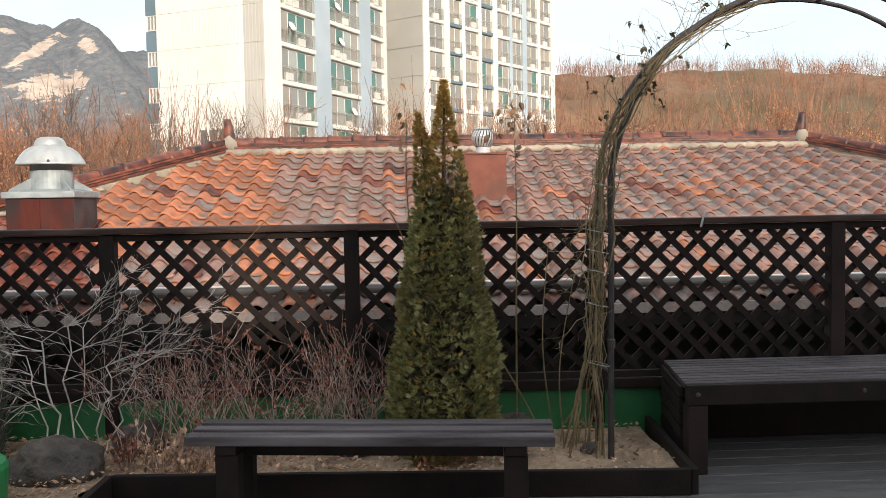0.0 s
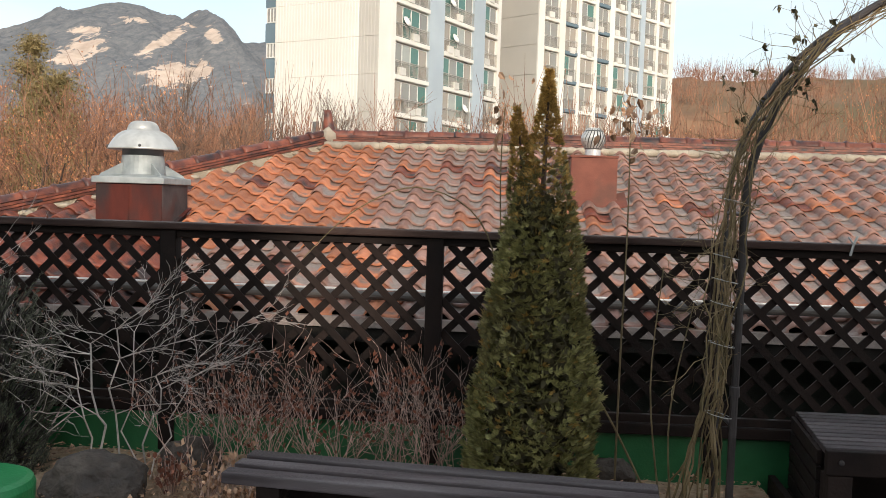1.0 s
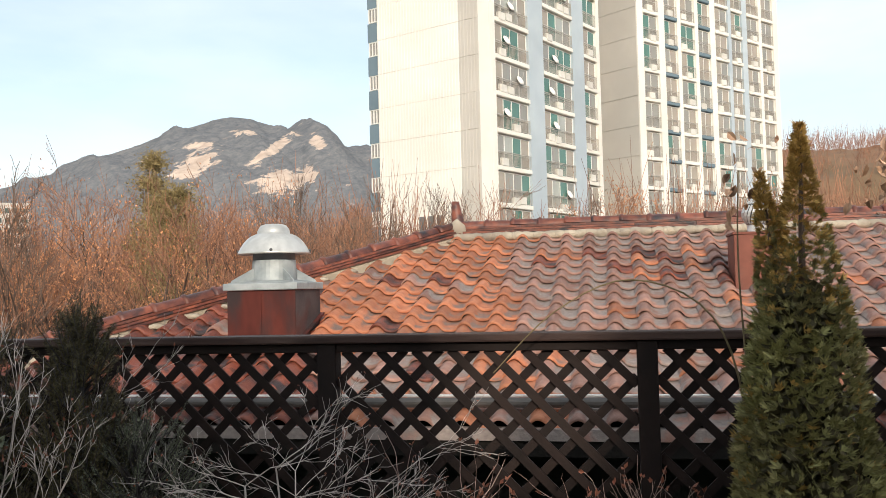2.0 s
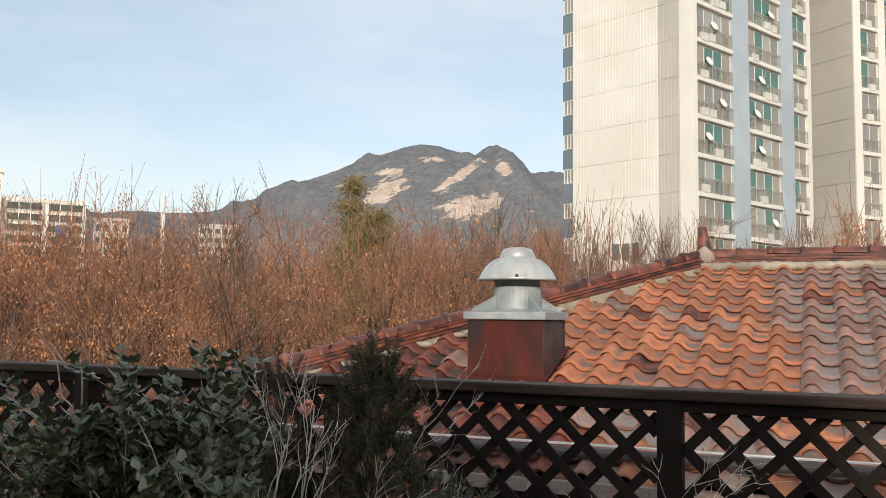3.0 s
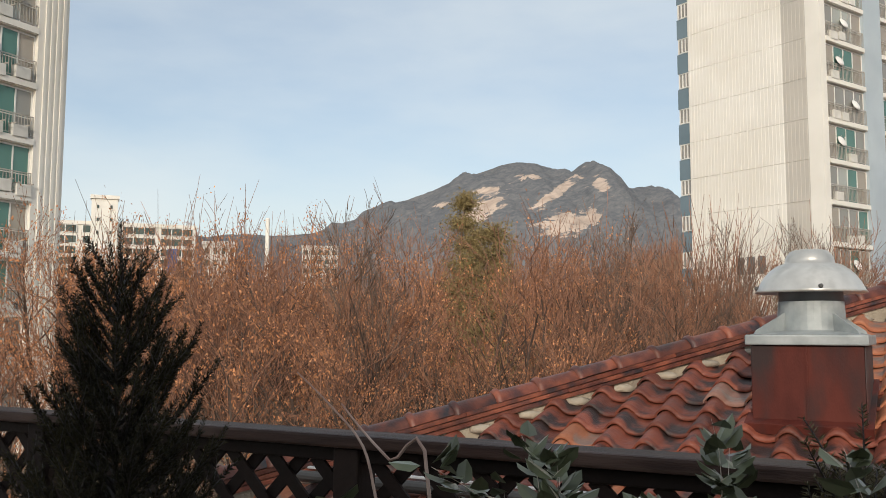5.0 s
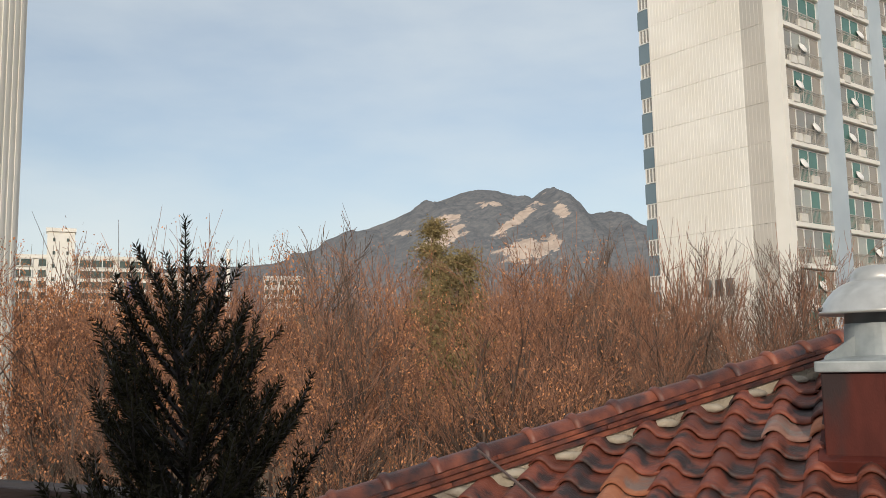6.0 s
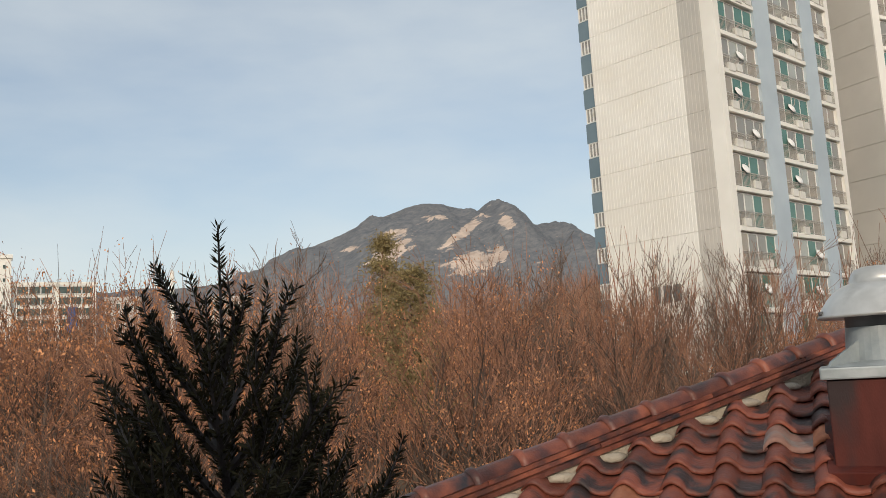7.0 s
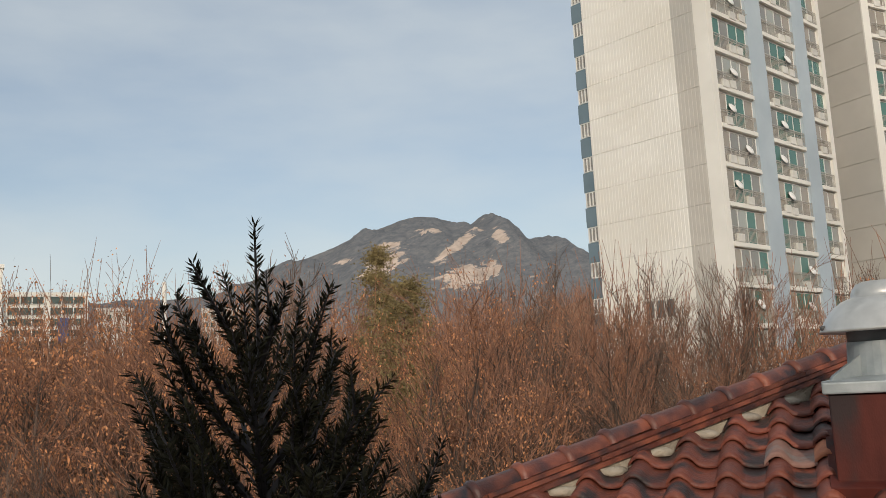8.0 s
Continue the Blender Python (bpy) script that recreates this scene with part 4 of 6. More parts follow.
def apartment(name, origin, u, columns, depth, storeys, seed, label, side=None, dishes=True, slab_mat="white_wall", z0=SLAB0):
    """A block with its facade along u from origin. columns: rows of (kind, from, to); kind 'cell' has balconies, any other is a material for a full-height pier."""
    rng = random.Random(seed)
    ux, uy = Vector(u).normalized()
    rot = Matrix(((ux, uy, 0, origin[0]), (uy, -ux, 0, origin[1]), (0, 0, 1, 0), (0, 0, 0, 1)))
    # local: x along the facade, y outwards, z up
    ob = thing(name, (0, 0, 0), label, "apartment block")
    H0, H1 = GROUND, z0 + STOREY * storeys
    xmax = max(c[2] for c in columns)

    def put(nm, bm, mat, parent=ob, lab=""):
        if isinstance(bm, bpy.types.Mesh):
            me = bm
        else:
            bmesh.ops.recalc_face_normals(bm, faces=bm.faces)
            me = finish(bm, nm, M[mat])
        o = part(nm, me, None, parent, lab)
        o.matrix_world = rot
        return o
    body = boxes((0.02, xmax - 0.02, -depth, -1.3, H0, H1))
    put("core", body, "room", lab="shaded rooms behind the balconies")
    for kind, a, b in columns:
        if kind not in ("cell", "cell_slate"):
            put("pier", boxes((a, b, -1.32, 0.06, H0, H1)), kind)
            continue
        w = b - a
        fm, panes, rm, h = window_set(w)
        slab = finish(boxes((0, w, -1.3, 0.10, -0.30, 0.0), (0, w, -1.3, 0.02, -0.345, -0.303)), "slab", M["slate_wall" if kind == "cell_slate" else slab_mat])
        for s in range(storeys):
            z = z0 + STOREY * s
            at = rot @ Matrix.Translation((a, 0, z))
            o = part("slab", slab, None, ob)
            o.matrix_world = at
            win = part("window", fm, None, ob)
            win.matrix_world = at
            for q, (xa, xb) in enumerate(panes):
                inner = 0 < q < len(panes) - 1
                key = rng.choice(("glass_teal", "glass_teal", "glass_pale", "glass_grey") if inner else ("glass_grey", "glass_tan", "glass_tan", "glass_grey", "glass_teal"))
                p = part("pane", pane_mesh(xb - xa, h, key), None, win)
                p.matrix_world = at @ Matrix.Translation((xa, 0, 0))
            p = part("railing", rm, None, win)
            p.matrix_world = at
            if dishes:
                first = w * rng.choice((0.2, 0.42, 0.5, 0.58))
                for q in range(rng.choice((1, 1, 2, 2, 2)) if w > 2.6 else rng.choice((0, 1, 1))):
                    px = first + q * rng.choice((0.92, 1.0, 1.3))
                    place_copy(ac_proto, used_ac, at @ Matrix.Translation((max(min(px, w - 0.45), 0.45), 0.16, 0.40 + 0.2 * rng.random())))
                if w > 2.6 and rng.random() < 0.42:
                    place_copy(dish_proto, used_dish, at @ Matrix.Translation((w * rng.uniform(0.25, 0.8), 0.12, 1.35)))
    return ob, rot, put


A0 = (-7.35, 61.75)
AU = (0.43, 0.903)
cols = [("white_wall", 0, 0.55), ("cell", 0.55, 5.25), ("blue_wall", 5.25, 7.5), ("cell", 7.5, 12.4), ("blue_wall", 12.4, 14.4), ("cell", 14.4, 16.8), ("white_wall", 16.8, 17.4)]
blk, rot, put = apartment("apartment_block", A0, AU, cols, 9.4, 17, 3, "tall cream and pale blue apartment block with cluttered balconies")
H1 = SLAB0 + STOREY * 17
# end wall in ribbed storey panels: local x is outwards to the left end (negative), y runs back
END = 10.5


def rib_panel(y0, y1, key, zh):
    outline = [(-0.04, y1), (-0.04, y0), (-0.10, y0)]
    k = int((y1 - y0) / 0.27)
    for i in range(k):
        a = y0 + (y1 - y0) * (i + 0.2) / k
        b = a + (y1 - y0) / k * 0.55
        outline += [(-0.10, a), (-0.118, a + 0.01), (-0.118, b - 0.01), (-0.10, b)]
    outline.append((-0.10, y1))
    bm = bmesh.new()
    low = bm.faces.new([bm.verts.new((x, y, 0.012)) for x, y in outline])
    up = bmesh.ops.extrude_face_region(bm, geom=[low])["geom"]
    bmesh.ops.translate(bm, vec=(0, 0, zh - 0.012), verts=[v for v in up if isinstance(v, bmesh.types.BMVert)])
    bmesh.ops.recalc_face_normals(bm, faces=bm.faces)
    return finish(bm, "wall_panel", M[key])


end_core = put("end_wall", boxes((-0.04, 0.02, -END, 0.04, GROUND, H1)), "white_wall")
p_white, p_grey, p_blue = rib_panel(-END, -2.7, "white_wall", STOREY - 0.012), rib_panel(-2.7, -0.95, "grey_wall", STOREY - 0.012), rib_panel(-2.7, -0.95, "blue_wall", STOREY - 0.012)
p_edge = finish(boxes((-0.12, -0.04, -0.95, 0.06, 0.0, STOREY)), "wall_panel", M["white_wall"])
for s in range(17):
    at = rot @ Matrix.Translation((0, 0, SLAB0 + STOREY * s))
    for me in (p_white, p_blue if SLAB0 + STOREY * s > 27.5 else p_grey, p_edge):
        part("wall_panel", me, None, end_core).matrix_world = at
# stair bay beyond the end wall with slate bands and white windows
bay = put("stair_bay", boxes((0.25, 4.0, -END - 1.15, -END - 0.002, GROUND, H1)), "white_wall")
band = finish(boxes((0.15, 0.248, -END - 1.2, -END - 0.02, -0.75, 0.75)), "band", M["slate_wall"])
bwin_xs = [x for q in (0.0, 0.31, 0.62, 0.94) for x in (-END - 1.12 + q, -END - 1.04 + q)]
bwin_bm = lattice(bwin_xs, [0.80, 0.87, 1.88, 1.95], -0.248, -0.17, lambda i, j: i % 2 == 0 or j != 1)
bmesh.ops.rotate(bwin_bm, cent=(0, 0, 0), matrix=Matrix.Rotation(radians(90), 3, "Z"), verts=bwin_bm.verts)
bwin = finish(bwin_bm, "window", M["frame_white"])
bpane = finish(boxes((0.235, 0.249, -END - 1.1, -END - 0.12, 0.875, 1.875)), "pane", M["glass_grey"])
for s in range(18):
    at = rot @ Matrix.Translation((0, 0, SLAB0 + STOREY * s - 0.54 + 0.02 - 1.35))
    part("band", band, None, bay).matrix_world = at
    part("window", bwin, None, bay).matrix_world = at
    part("pane", bpane, None, bay).matrix_world = at
# painted block number, as plain marks
for q in range(3):
    bm = boxes((-0.150, -0.136, -6.7 + q * 0.85, -6.1 + q * 0.85, 5.6, 6.8))
    put("painted_mark", bm, "number", end_core)

B0, BU = (3.5, 80.4), (0.635, 0.773)
colsB, s = [("white_wall", 0, 0.9)], 0.9
for i in range(8):
    wcol = 2.0 if i in (1, 3, 5) else 2.3
    colsB.append(("cell_slate" if i in (1, 3) else "cell", s, s + wcol))
    pw = (0.55 if i in (1, 2, 4, 6) else 0.9)
    colsB.append(("blue_wall" if i in (4, 5) else "white_wall", s + wcol, s + wcol + pw))
    s += wcol + pw
blkB, rotB, putB = apartment("apartment_block", B0, BU, colsB, 10, 17, 8, "long cream apartment block with narrow balcony bays")
# end wall in warm grey, darker than the cream piers
putB("end_wall", boxes((-0.1, 0.0, -10, 0.06, GROUND, H1)), "grey_wall")
eb = finish(boxes((-0.16, -0.102, -10, 0.06, 0.03, STOREY - 0.01)), "wall_panel", M["grey_wall"])
for s in range(17):
    part("wall_panel", eb, None, blkB).matrix_world = rotB @ Matrix.Translation((0, 0, SLAB0 + STOREY * s))

# near block whose balconies face the terrace
C0, CU = (-38.6, 27.7), (0.03, -1.0)
colsC = [("white_wall", -1.7, 0.0), ("cell", 0.0, 3.6), ("white_wall", 3.6, 3.9), ("cell", 3.9, 7.5), ("white_wall", 7.5, 7.8)]
blkC, rotC, putC = apartment("apartment_block", C0, (-CU[0], -CU[1]), [(k, -b, -a) for k, a, b in colsC], 9, 13, 21,
                             "white apartment block with railed balconies and a fluted end pier", z0=-5.6)
for q in range(4):
    putC("flute", boxes((0.35 + q * 0.33, 0.5 + q * 0.33, 0.062, 0.12, GROUND, 29)), "white_wall", blkC)

# ---------- far city ----------
def far_block(x, y, w, d, h, floors, rz, label, bays=6, share=0.7, high=0.5, lights=1, wall="white_wall"):
    """A far building: walls, parapet and rows of windows, each with white bars where it has several lights."""
    ob = thing("far_building", (x, y, GROUND), label, "building", group="far buildings", rz=rz)
    part("wall", boxes((-w / 2, w / 2, -d / 2, d / 2, 0, h)), M[wall], ob)
    part("parapet", boxes((-w / 2 - 0.3, w / 2 + 0.3, -d / 2 - 0.4, d / 2 + 0.4, h + 0.003, h + 0.9)), M[wall], ob)
    fh, ww = h / floors, w / bays * share
    me = finish(boxes((0, ww, -0.12, 0.15, 0, fh * high)), "window", M["glass_dark"])
    bars = None
    if lights > 1:
        xs = [q for i in range(lights + 1) for q in ((ww - 0.22) * i / lights, (ww - 0.22) * i / lights + 0.22)]
        bars = finish(lattice(xs, [0.0, 0.12, fh * high - 0.12, fh * high], -0.30, -0.124, lambda i, j: i % 2 == 0 or j != 1), "window_frame", M["frame_white"])
    for f in range(floors):
        for b in range(bays):
            at = ob.matrix_world @ Matrix.Translation((-w / 2 + w / bays * (b + 0.5 - share / 2), -d / 2 - 0.05, fh * (f + 0.25)))
            o = part("window", me, None, ob)
            o.matrix_world = at
            if bars:
                part("window_frame", bars, None, o).matrix_world = at
    return ob


far_block(-184.7, 159.5, 37, 12, 32, 12, 50, "far white slab block with rows of dark glazed balconies", 4, 0.88, 0.72, 3)
far_block(-182.9, 153.2, 6.2, 4, 38.5, 12, 50, "far cream lift tower on the white block", 2, 0.16, 0.25)
far_block(-158.5, 168.5, 8, 8, 27, 9, 42, "far beige building above the trees", 4, 0.4, wall="concrete")
far_block(-199, 264, 13, 10, 36, 11, 38, "far grey building beyond bare trees", 5, 0.6, wall="concrete")
stack_ = thing("smokestack", (-271.8, 320.7, GROUND), "slim white far smokestack", "chimney")
bm = bmesh.new()
lathe(bm, [(1.2, 0), (0.95, 58.2), (0.85, 58.4)], 16)
part("shaft", bm, M["white_wall"], stack_)
tank = thing("blue_tarpaulin_hoarding", (-167.6, 161.5, GROUND), "blue tarpaulin sheet hung on a far frame", "tarpaulin", rz=45)
part("sheet", boxes((-1.2, 1.2, -0.2, 0.2, 20.2, 26.2), bevel=0.15), M["tarp"], tank)
part("pole", boxes((-0.1, 0.1, -0.1, 0.1, 0, 20.18)), M["rail_metal"], tank)

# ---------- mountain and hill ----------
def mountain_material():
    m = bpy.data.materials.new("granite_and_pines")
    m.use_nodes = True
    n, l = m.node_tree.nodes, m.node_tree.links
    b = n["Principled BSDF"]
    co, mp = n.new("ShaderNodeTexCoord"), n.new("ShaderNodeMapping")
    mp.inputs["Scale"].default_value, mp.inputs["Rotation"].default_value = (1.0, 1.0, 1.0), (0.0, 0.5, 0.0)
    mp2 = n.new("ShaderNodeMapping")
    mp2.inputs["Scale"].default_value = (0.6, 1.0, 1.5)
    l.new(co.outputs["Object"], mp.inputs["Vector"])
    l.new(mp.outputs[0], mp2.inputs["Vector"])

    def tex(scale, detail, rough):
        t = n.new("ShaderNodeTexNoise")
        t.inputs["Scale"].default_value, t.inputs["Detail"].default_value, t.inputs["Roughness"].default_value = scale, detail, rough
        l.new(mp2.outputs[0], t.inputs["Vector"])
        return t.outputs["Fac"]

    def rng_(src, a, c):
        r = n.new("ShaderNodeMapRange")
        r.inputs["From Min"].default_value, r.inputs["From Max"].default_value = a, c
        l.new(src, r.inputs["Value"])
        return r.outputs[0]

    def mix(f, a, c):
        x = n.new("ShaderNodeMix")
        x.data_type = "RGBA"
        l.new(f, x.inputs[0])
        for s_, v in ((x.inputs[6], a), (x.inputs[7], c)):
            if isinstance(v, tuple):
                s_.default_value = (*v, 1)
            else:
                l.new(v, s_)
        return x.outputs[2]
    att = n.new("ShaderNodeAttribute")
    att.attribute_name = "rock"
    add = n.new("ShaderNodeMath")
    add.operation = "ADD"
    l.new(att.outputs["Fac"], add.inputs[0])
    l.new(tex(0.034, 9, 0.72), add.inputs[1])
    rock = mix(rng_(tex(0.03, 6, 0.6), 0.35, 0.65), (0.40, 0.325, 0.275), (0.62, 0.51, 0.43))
    # pine woods in pale blue-grey: distance haze is put into the colour
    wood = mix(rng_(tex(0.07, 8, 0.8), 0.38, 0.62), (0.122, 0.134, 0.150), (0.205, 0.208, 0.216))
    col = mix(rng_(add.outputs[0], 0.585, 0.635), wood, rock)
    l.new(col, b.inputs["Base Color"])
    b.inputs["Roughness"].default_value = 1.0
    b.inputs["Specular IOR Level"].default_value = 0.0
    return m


def mountain():
    n_s, n_d = 380, 130
    s = np.linspace(-1500, 1100, n_s)
    d = np.linspace(0, 1, n_d)
    g = lambda c, w: np.exp(-((s - c) / w) ** 2)
    ridge = 228 + 240 * g(-180, 255) + 74 * g(2, 52) + 128 * g(175, 140) + 95 * g(-520, 200) + 42 * g(-950, 260) + 60 * g(700, 300)
    verts, faces, rock = [], [], []
    for j in range(n_d):
        for i in range(n_s):
            t = d[j]
            prof = math.sin(min(t, 0.86) / 0.86 * math.pi / 2) ** 0.85 if t < 0.86 else 1 - (t - 0.86) * 3
            p = Vector((s[i] * 0.006, t * 5, 2.0))
            rough = noise.fractal(p * 1.3, 1.0, 2.0, 6) * 34 * (0.35 + prof * 0.35) + noise.fractal(p * 9, 1.0, 2.0, 3) * 6
            gully = abs(noise.noise(Vector((s[i] * 0.008 + t * 1.2, t * 0.8, 7)))) * 60 * math.sin(math.pi * min(t, 1)) * 0.9
            z = ridge[i] * prof + (rough - gully) * min(1, 3 * t) * (0.25 if t > 0.8 else 1)
            verts.append((s[i], (t - 0.86) * 900, z))
            # bare granite: inclined slabs, by bearing and height
            r = 0.0
            wx, wy = s[i] * 0.872 - verts[-1][1] * 0.489 - 841.6, s[i] * 0.489 + verts[-1][1] * 0.872 + 2359.7
            depth_k = 2505 / (wy * 0.942 - wx * 0.336)
            across, height = (wx * 0.942 + wy * 0.336) * depth_k, z * depth_k
            for cs, cz, ws, wz, ang in ((-300, 356, 82, 34, 26), (-92, 393, 92, 17, 34), (38, 415, 30, 22, -35), (-68, 305, 92, 36, 8), (-283, 408, 46, 13, 8), (-166, 444, 34, 8, 0), (-418, 366, 34, 8, 15), (10, 320, 34, 22, 40)):
                ca, sa = math.cos(radians(ang)), math.sin(radians(ang))
                ds, dz = across - cs, height - cz
                r = max(r, math.exp(-(((ds * ca + dz * sa) / ws) ** 2 + ((dz * ca - ds * sa) / wz) ** 2) ** 1.5))
            rock.append(r * 0.30 - 0.065)
    for j in range(n_d - 1):
        for i in range(n_s - 1):
            a = j * n_s + i
            faces.append((a, a + 1, a + n_s + 1, a + n_s))
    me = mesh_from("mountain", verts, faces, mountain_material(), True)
    at = me.attributes.new("rock", "FLOAT", "POINT")
    at.data.foreach_set("value", rock)
    ob = new("mountain", me)
    yaw = math.degrees(math.atan2(0.488, 0.869))
    ob.matrix_world = pose(-841.6, 2359.7, 1.0, 0, 0, yaw)
    return tagged(ob, "distant granite mountain with dark pine woods", "mountain", kind="structure")


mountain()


def hill():
    n_x, n_y = 120, 40
    V_, F_ = [], []
    for j in range(n_y):
        for i in range(n_x):
            x = -60 + 420 * i / (n_x - 1)
            y = 125 + 160 * j / (n_y - 1)
            t = j / (n_y - 1)
            crest = 29.5 - 4.5 * ((x - 75) / 110) ** 2 if x > 20 else 29.5 - 1.12 - 8.0 * ((20 - x) / 60)
            z = GROUND + max(crest - GROUND + 2.5, 0) * math.sin(min(t * 1.5, 1.2) * math.pi / 2 / 1.0) ** 0.9 if t * 1.5 < 2 else GROUND
            z += noise.fractal(Vector((x * 0.05, y * 0.05, 0)), 1, 2, 5) * 2.2 * min(1, t * 4)
            V_.append((x, y, z))
    for j in range(n_y - 1):
        for i in range(n_x - 1):
            a = j * n_x + i
            F_.append((a, a + 1, a + n_x + 1, a + n_x))
    ob = new("wooded_hill", mesh_from("wooded_hill", V_, F_, M["hill"], True))
    return tagged(ob, "hill covered with bare brown winter woods", "hill", kind="structure"), V_, n_x, n_y


hill_ob, HV, HNX, HNY = hill()


# ---------- woods ----------
def tree_kind(seed, height, crown, leaves=0.0, bark="bark_red", trunk_r=0.09, spread=0.42, stems=1):
    """Meshes for one bare tree: trunk rods, twig rods and a few leaves."""
    rng = np.random.default_rng(seed)
    trunk, limbs, tips = [], [], []
    for st in range(stems):
        base = np.array([rng.normal(0, 0.12 * (stems > 1)), rng.normal(0, 0.12 * (stems > 1)), 0])
        p, d = base, np.array([rng.normal(0, 0.06 * stems), rng.normal(0, 0.06 * stems), 1.0])
        steps = 8
        for i in range(steps):
            d = d + rng.normal(0, 0.06, 3)
            d /= np.linalg.norm(d)
            q = p + d * height * 0.8 / steps
            r0, r1 = trunk_r * (1 - 0.10 * i), trunk_r * (1 - 0.10 * (i + 1))
            trunk.append((p, q, r0, r1))
            if i >= 1:
                for _ in range(3):
                    a = rng.uniform(0, 2 * math.pi)
                    hd = np.array([math.cos(a) * spread * 1.5, math.sin(a) * spread * 1.5, 1.0])
                    grow(rng, p + (q - p) * rng.random(), hd, crown * rng.uniform(0.6, 1.1) * (1 - 0.055 * i), r1 * 0.55, 2, limbs, tips,
                         spread, (4, 5), 3, 0.13, 0.10, 0.58, 0.2)
            p = q
    trunk += [s_ for s_ in limbs if s_[2] > 0.0085]
    limbs = [(a, b, max(r0, 0.0055), max(r1, 0.0045)) for a, b, r0, r1 in limbs if r0 <= 0.0085]
    leaf = None
    if leaves:
        pick = [t for t in tips if rng.random() < leaves]
        P = np.repeat(np.array([t[0] for t in pick]), 4, axis=0) + rng.normal(0, 0.10, (len(pick) * 4, 3))
        U = rand_unit(rng, len(P)) * 0.05 + np.array([0, 0, -0.034])
        S = np.cross(U, rand_unit(rng, len(P)))
        S = S / np.linalg.norm(S, axis=1)[:, None] * 0.018
        leaf = leaf_mesh("leaves", P, U, S, M["rust_leaf"])
    return twig_mesh("trunk", trunk, M["bark"], 4), twig_mesh("crown", limbs, M[bark]), leaf


kinds = []
for q in range(4):
    kinds.append(tree_kind(40 + q, 7.0, 2.9, 0.0, "bark_red", 0.075, 0.52))
for q in range(4):
    kinds.append(tree_kind(60 + q, 6.4, 2.6, 0.75, "bark_red", 0.08, 0.58))
for q in range(2):
    kinds.append(tree_kind(80 + q, 7.5, 2.6, 0.0, "bark_thin", 0.05, 0.40, 2))


def plant_tree(kind, x, y, scale, rz, label, z=GROUND):
    ob = thing("tree", (x, y, z), label, "tree", group="bare winter trees", rz=rz)
    tr, cr, lf = kind
    part("trunk", tr, None, ob)
    c = part("crown", cr, None, ob)
    if lf:
        stuff_part("leaves", lf, None, c, "rusty dead leaves")
    ob.scale = (scale, scale, scale)
    return ob


rw = random.Random(5)
LBL = ("slender bare tree with reddish-brown upright twigs", "bare tree holding rusty dead oak leaves", "pale grey bare sapling with many stems")
for dist, step, h_lo, h_hi in ((16.5, 1.6, 5.6, 6.9), (21, 1.7, 6.5, 8.2), (27, 2.0, 7.6, 9.4), (35, 2.5, 8.8, 10.8), (46, 3.2, 10.2, 12.4)):
    a = -66.0
    while a < 38:
        bear = radians(a + rw.uniform(-0.6, 0.6) * math.degrees(step / dist))
        dd = dist * rw.uniform(0.9, 1.12)
        x, y = -1.2 + dd * math.sin(bear), 0.5 + dd * math.cos(bear)
        a += math.degrees(step / dist)
        inside_roof = hip_l(EAVE_Y) - 1.2 < x < hip_r(EAVE_Y) + 1.2 and y < BACK_Y + 1.2
        in_block = (x < -34 and y < 34)
        if inside_roof or in_block:
            continue
        leafy = rw.random() < (0.66 if a < -20 else 0.25)
        k = rw.choice((4, 5, 6, 7)) if leafy else (rw.choice((8, 9)) if rw.random() < 0.16 else rw.choice((0, 1, 2, 3)))
        base_h = 7.6 if k < 4 else (6.9 if k < 8 else 8.2)
        h = (h_lo + (h_hi - h_lo) * rw.uniform(-0.35, 1.15)) * (0.93 if a > -12 else 0.72 if a < -53 else 1.0)
        plant_tree(kinds[k], x, y, h / base_h, rw.uniform(0, 360), LBL[0 if k < 4 else 1 if k < 8 else 2])

# a tall thin tree standing above the rest
plant_tree(kinds[9], -13.0, 18.4, 1.10, 40, "tall thin pale bare tree above the woods")
plant_tree(kinds[8], -10.2, 33.0, 1.3, 10, LBL[2])
plant_tree(kinds[9], -8.2, 30.0, 1.2, 110, LBL[2])
plant_tree(kinds[8], -6.3, 31.0, 1.22, 200, LBL[2])


def pine_tree(x, y, h, label, reach=0.15, seed=9):
    rng = np.random.default_rng(seed)
    ob = thing("pine_tree", (x, y, GROUND), label, "tree")
    segs, limbs, P, U, S = [], [], [], [], []
    p = np.zeros(3)
    for i in range(10):
        q = p + np.array([rng.normal(0, 0.08), rng.normal(0, 0.08), h / 10])
        segs.append((p, q, 0.14 * (1 - i / 11), 0.14 * (1 - (i + 1) / 11)))
        p = q
        if i > 1:
            for _ in range(11):
                a, ln = rng.uniform(0, 6.28), (h * reach) * (1 - (i - 1) / 9.5) ** 0.8 * rng.uniform(0.6, 1.2)
                e = p + np.array([math.cos(a) * ln, math.sin(a) * ln, ln * rng.uniform(0.05, 0.5)])
                limbs.append((p, e, 0.03, 0.01))
                for _ in range(64):
                    c = p + (e - p) * rng.uniform(0.15, 1.05) + rng.normal(0, 0.30, 3)
                    for u in rand_unit(rng, 5):
                        u[2] = abs(u[2])
                        P.append(c), U.append(u * 0.20), S.append(np.cross(u, rng.normal(0, 1, 3)) * 0.014)
    part("trunk", twig_mesh("trunk", segs, M["bark"], 6), None, ob)
    cr = part("crown", twig_mesh("crown", limbs, M["bark"]), None, ob)
    stuff_part("needles", leaf_mesh("needles", P, U, S, M["pine"]), None, cr)
    return ob


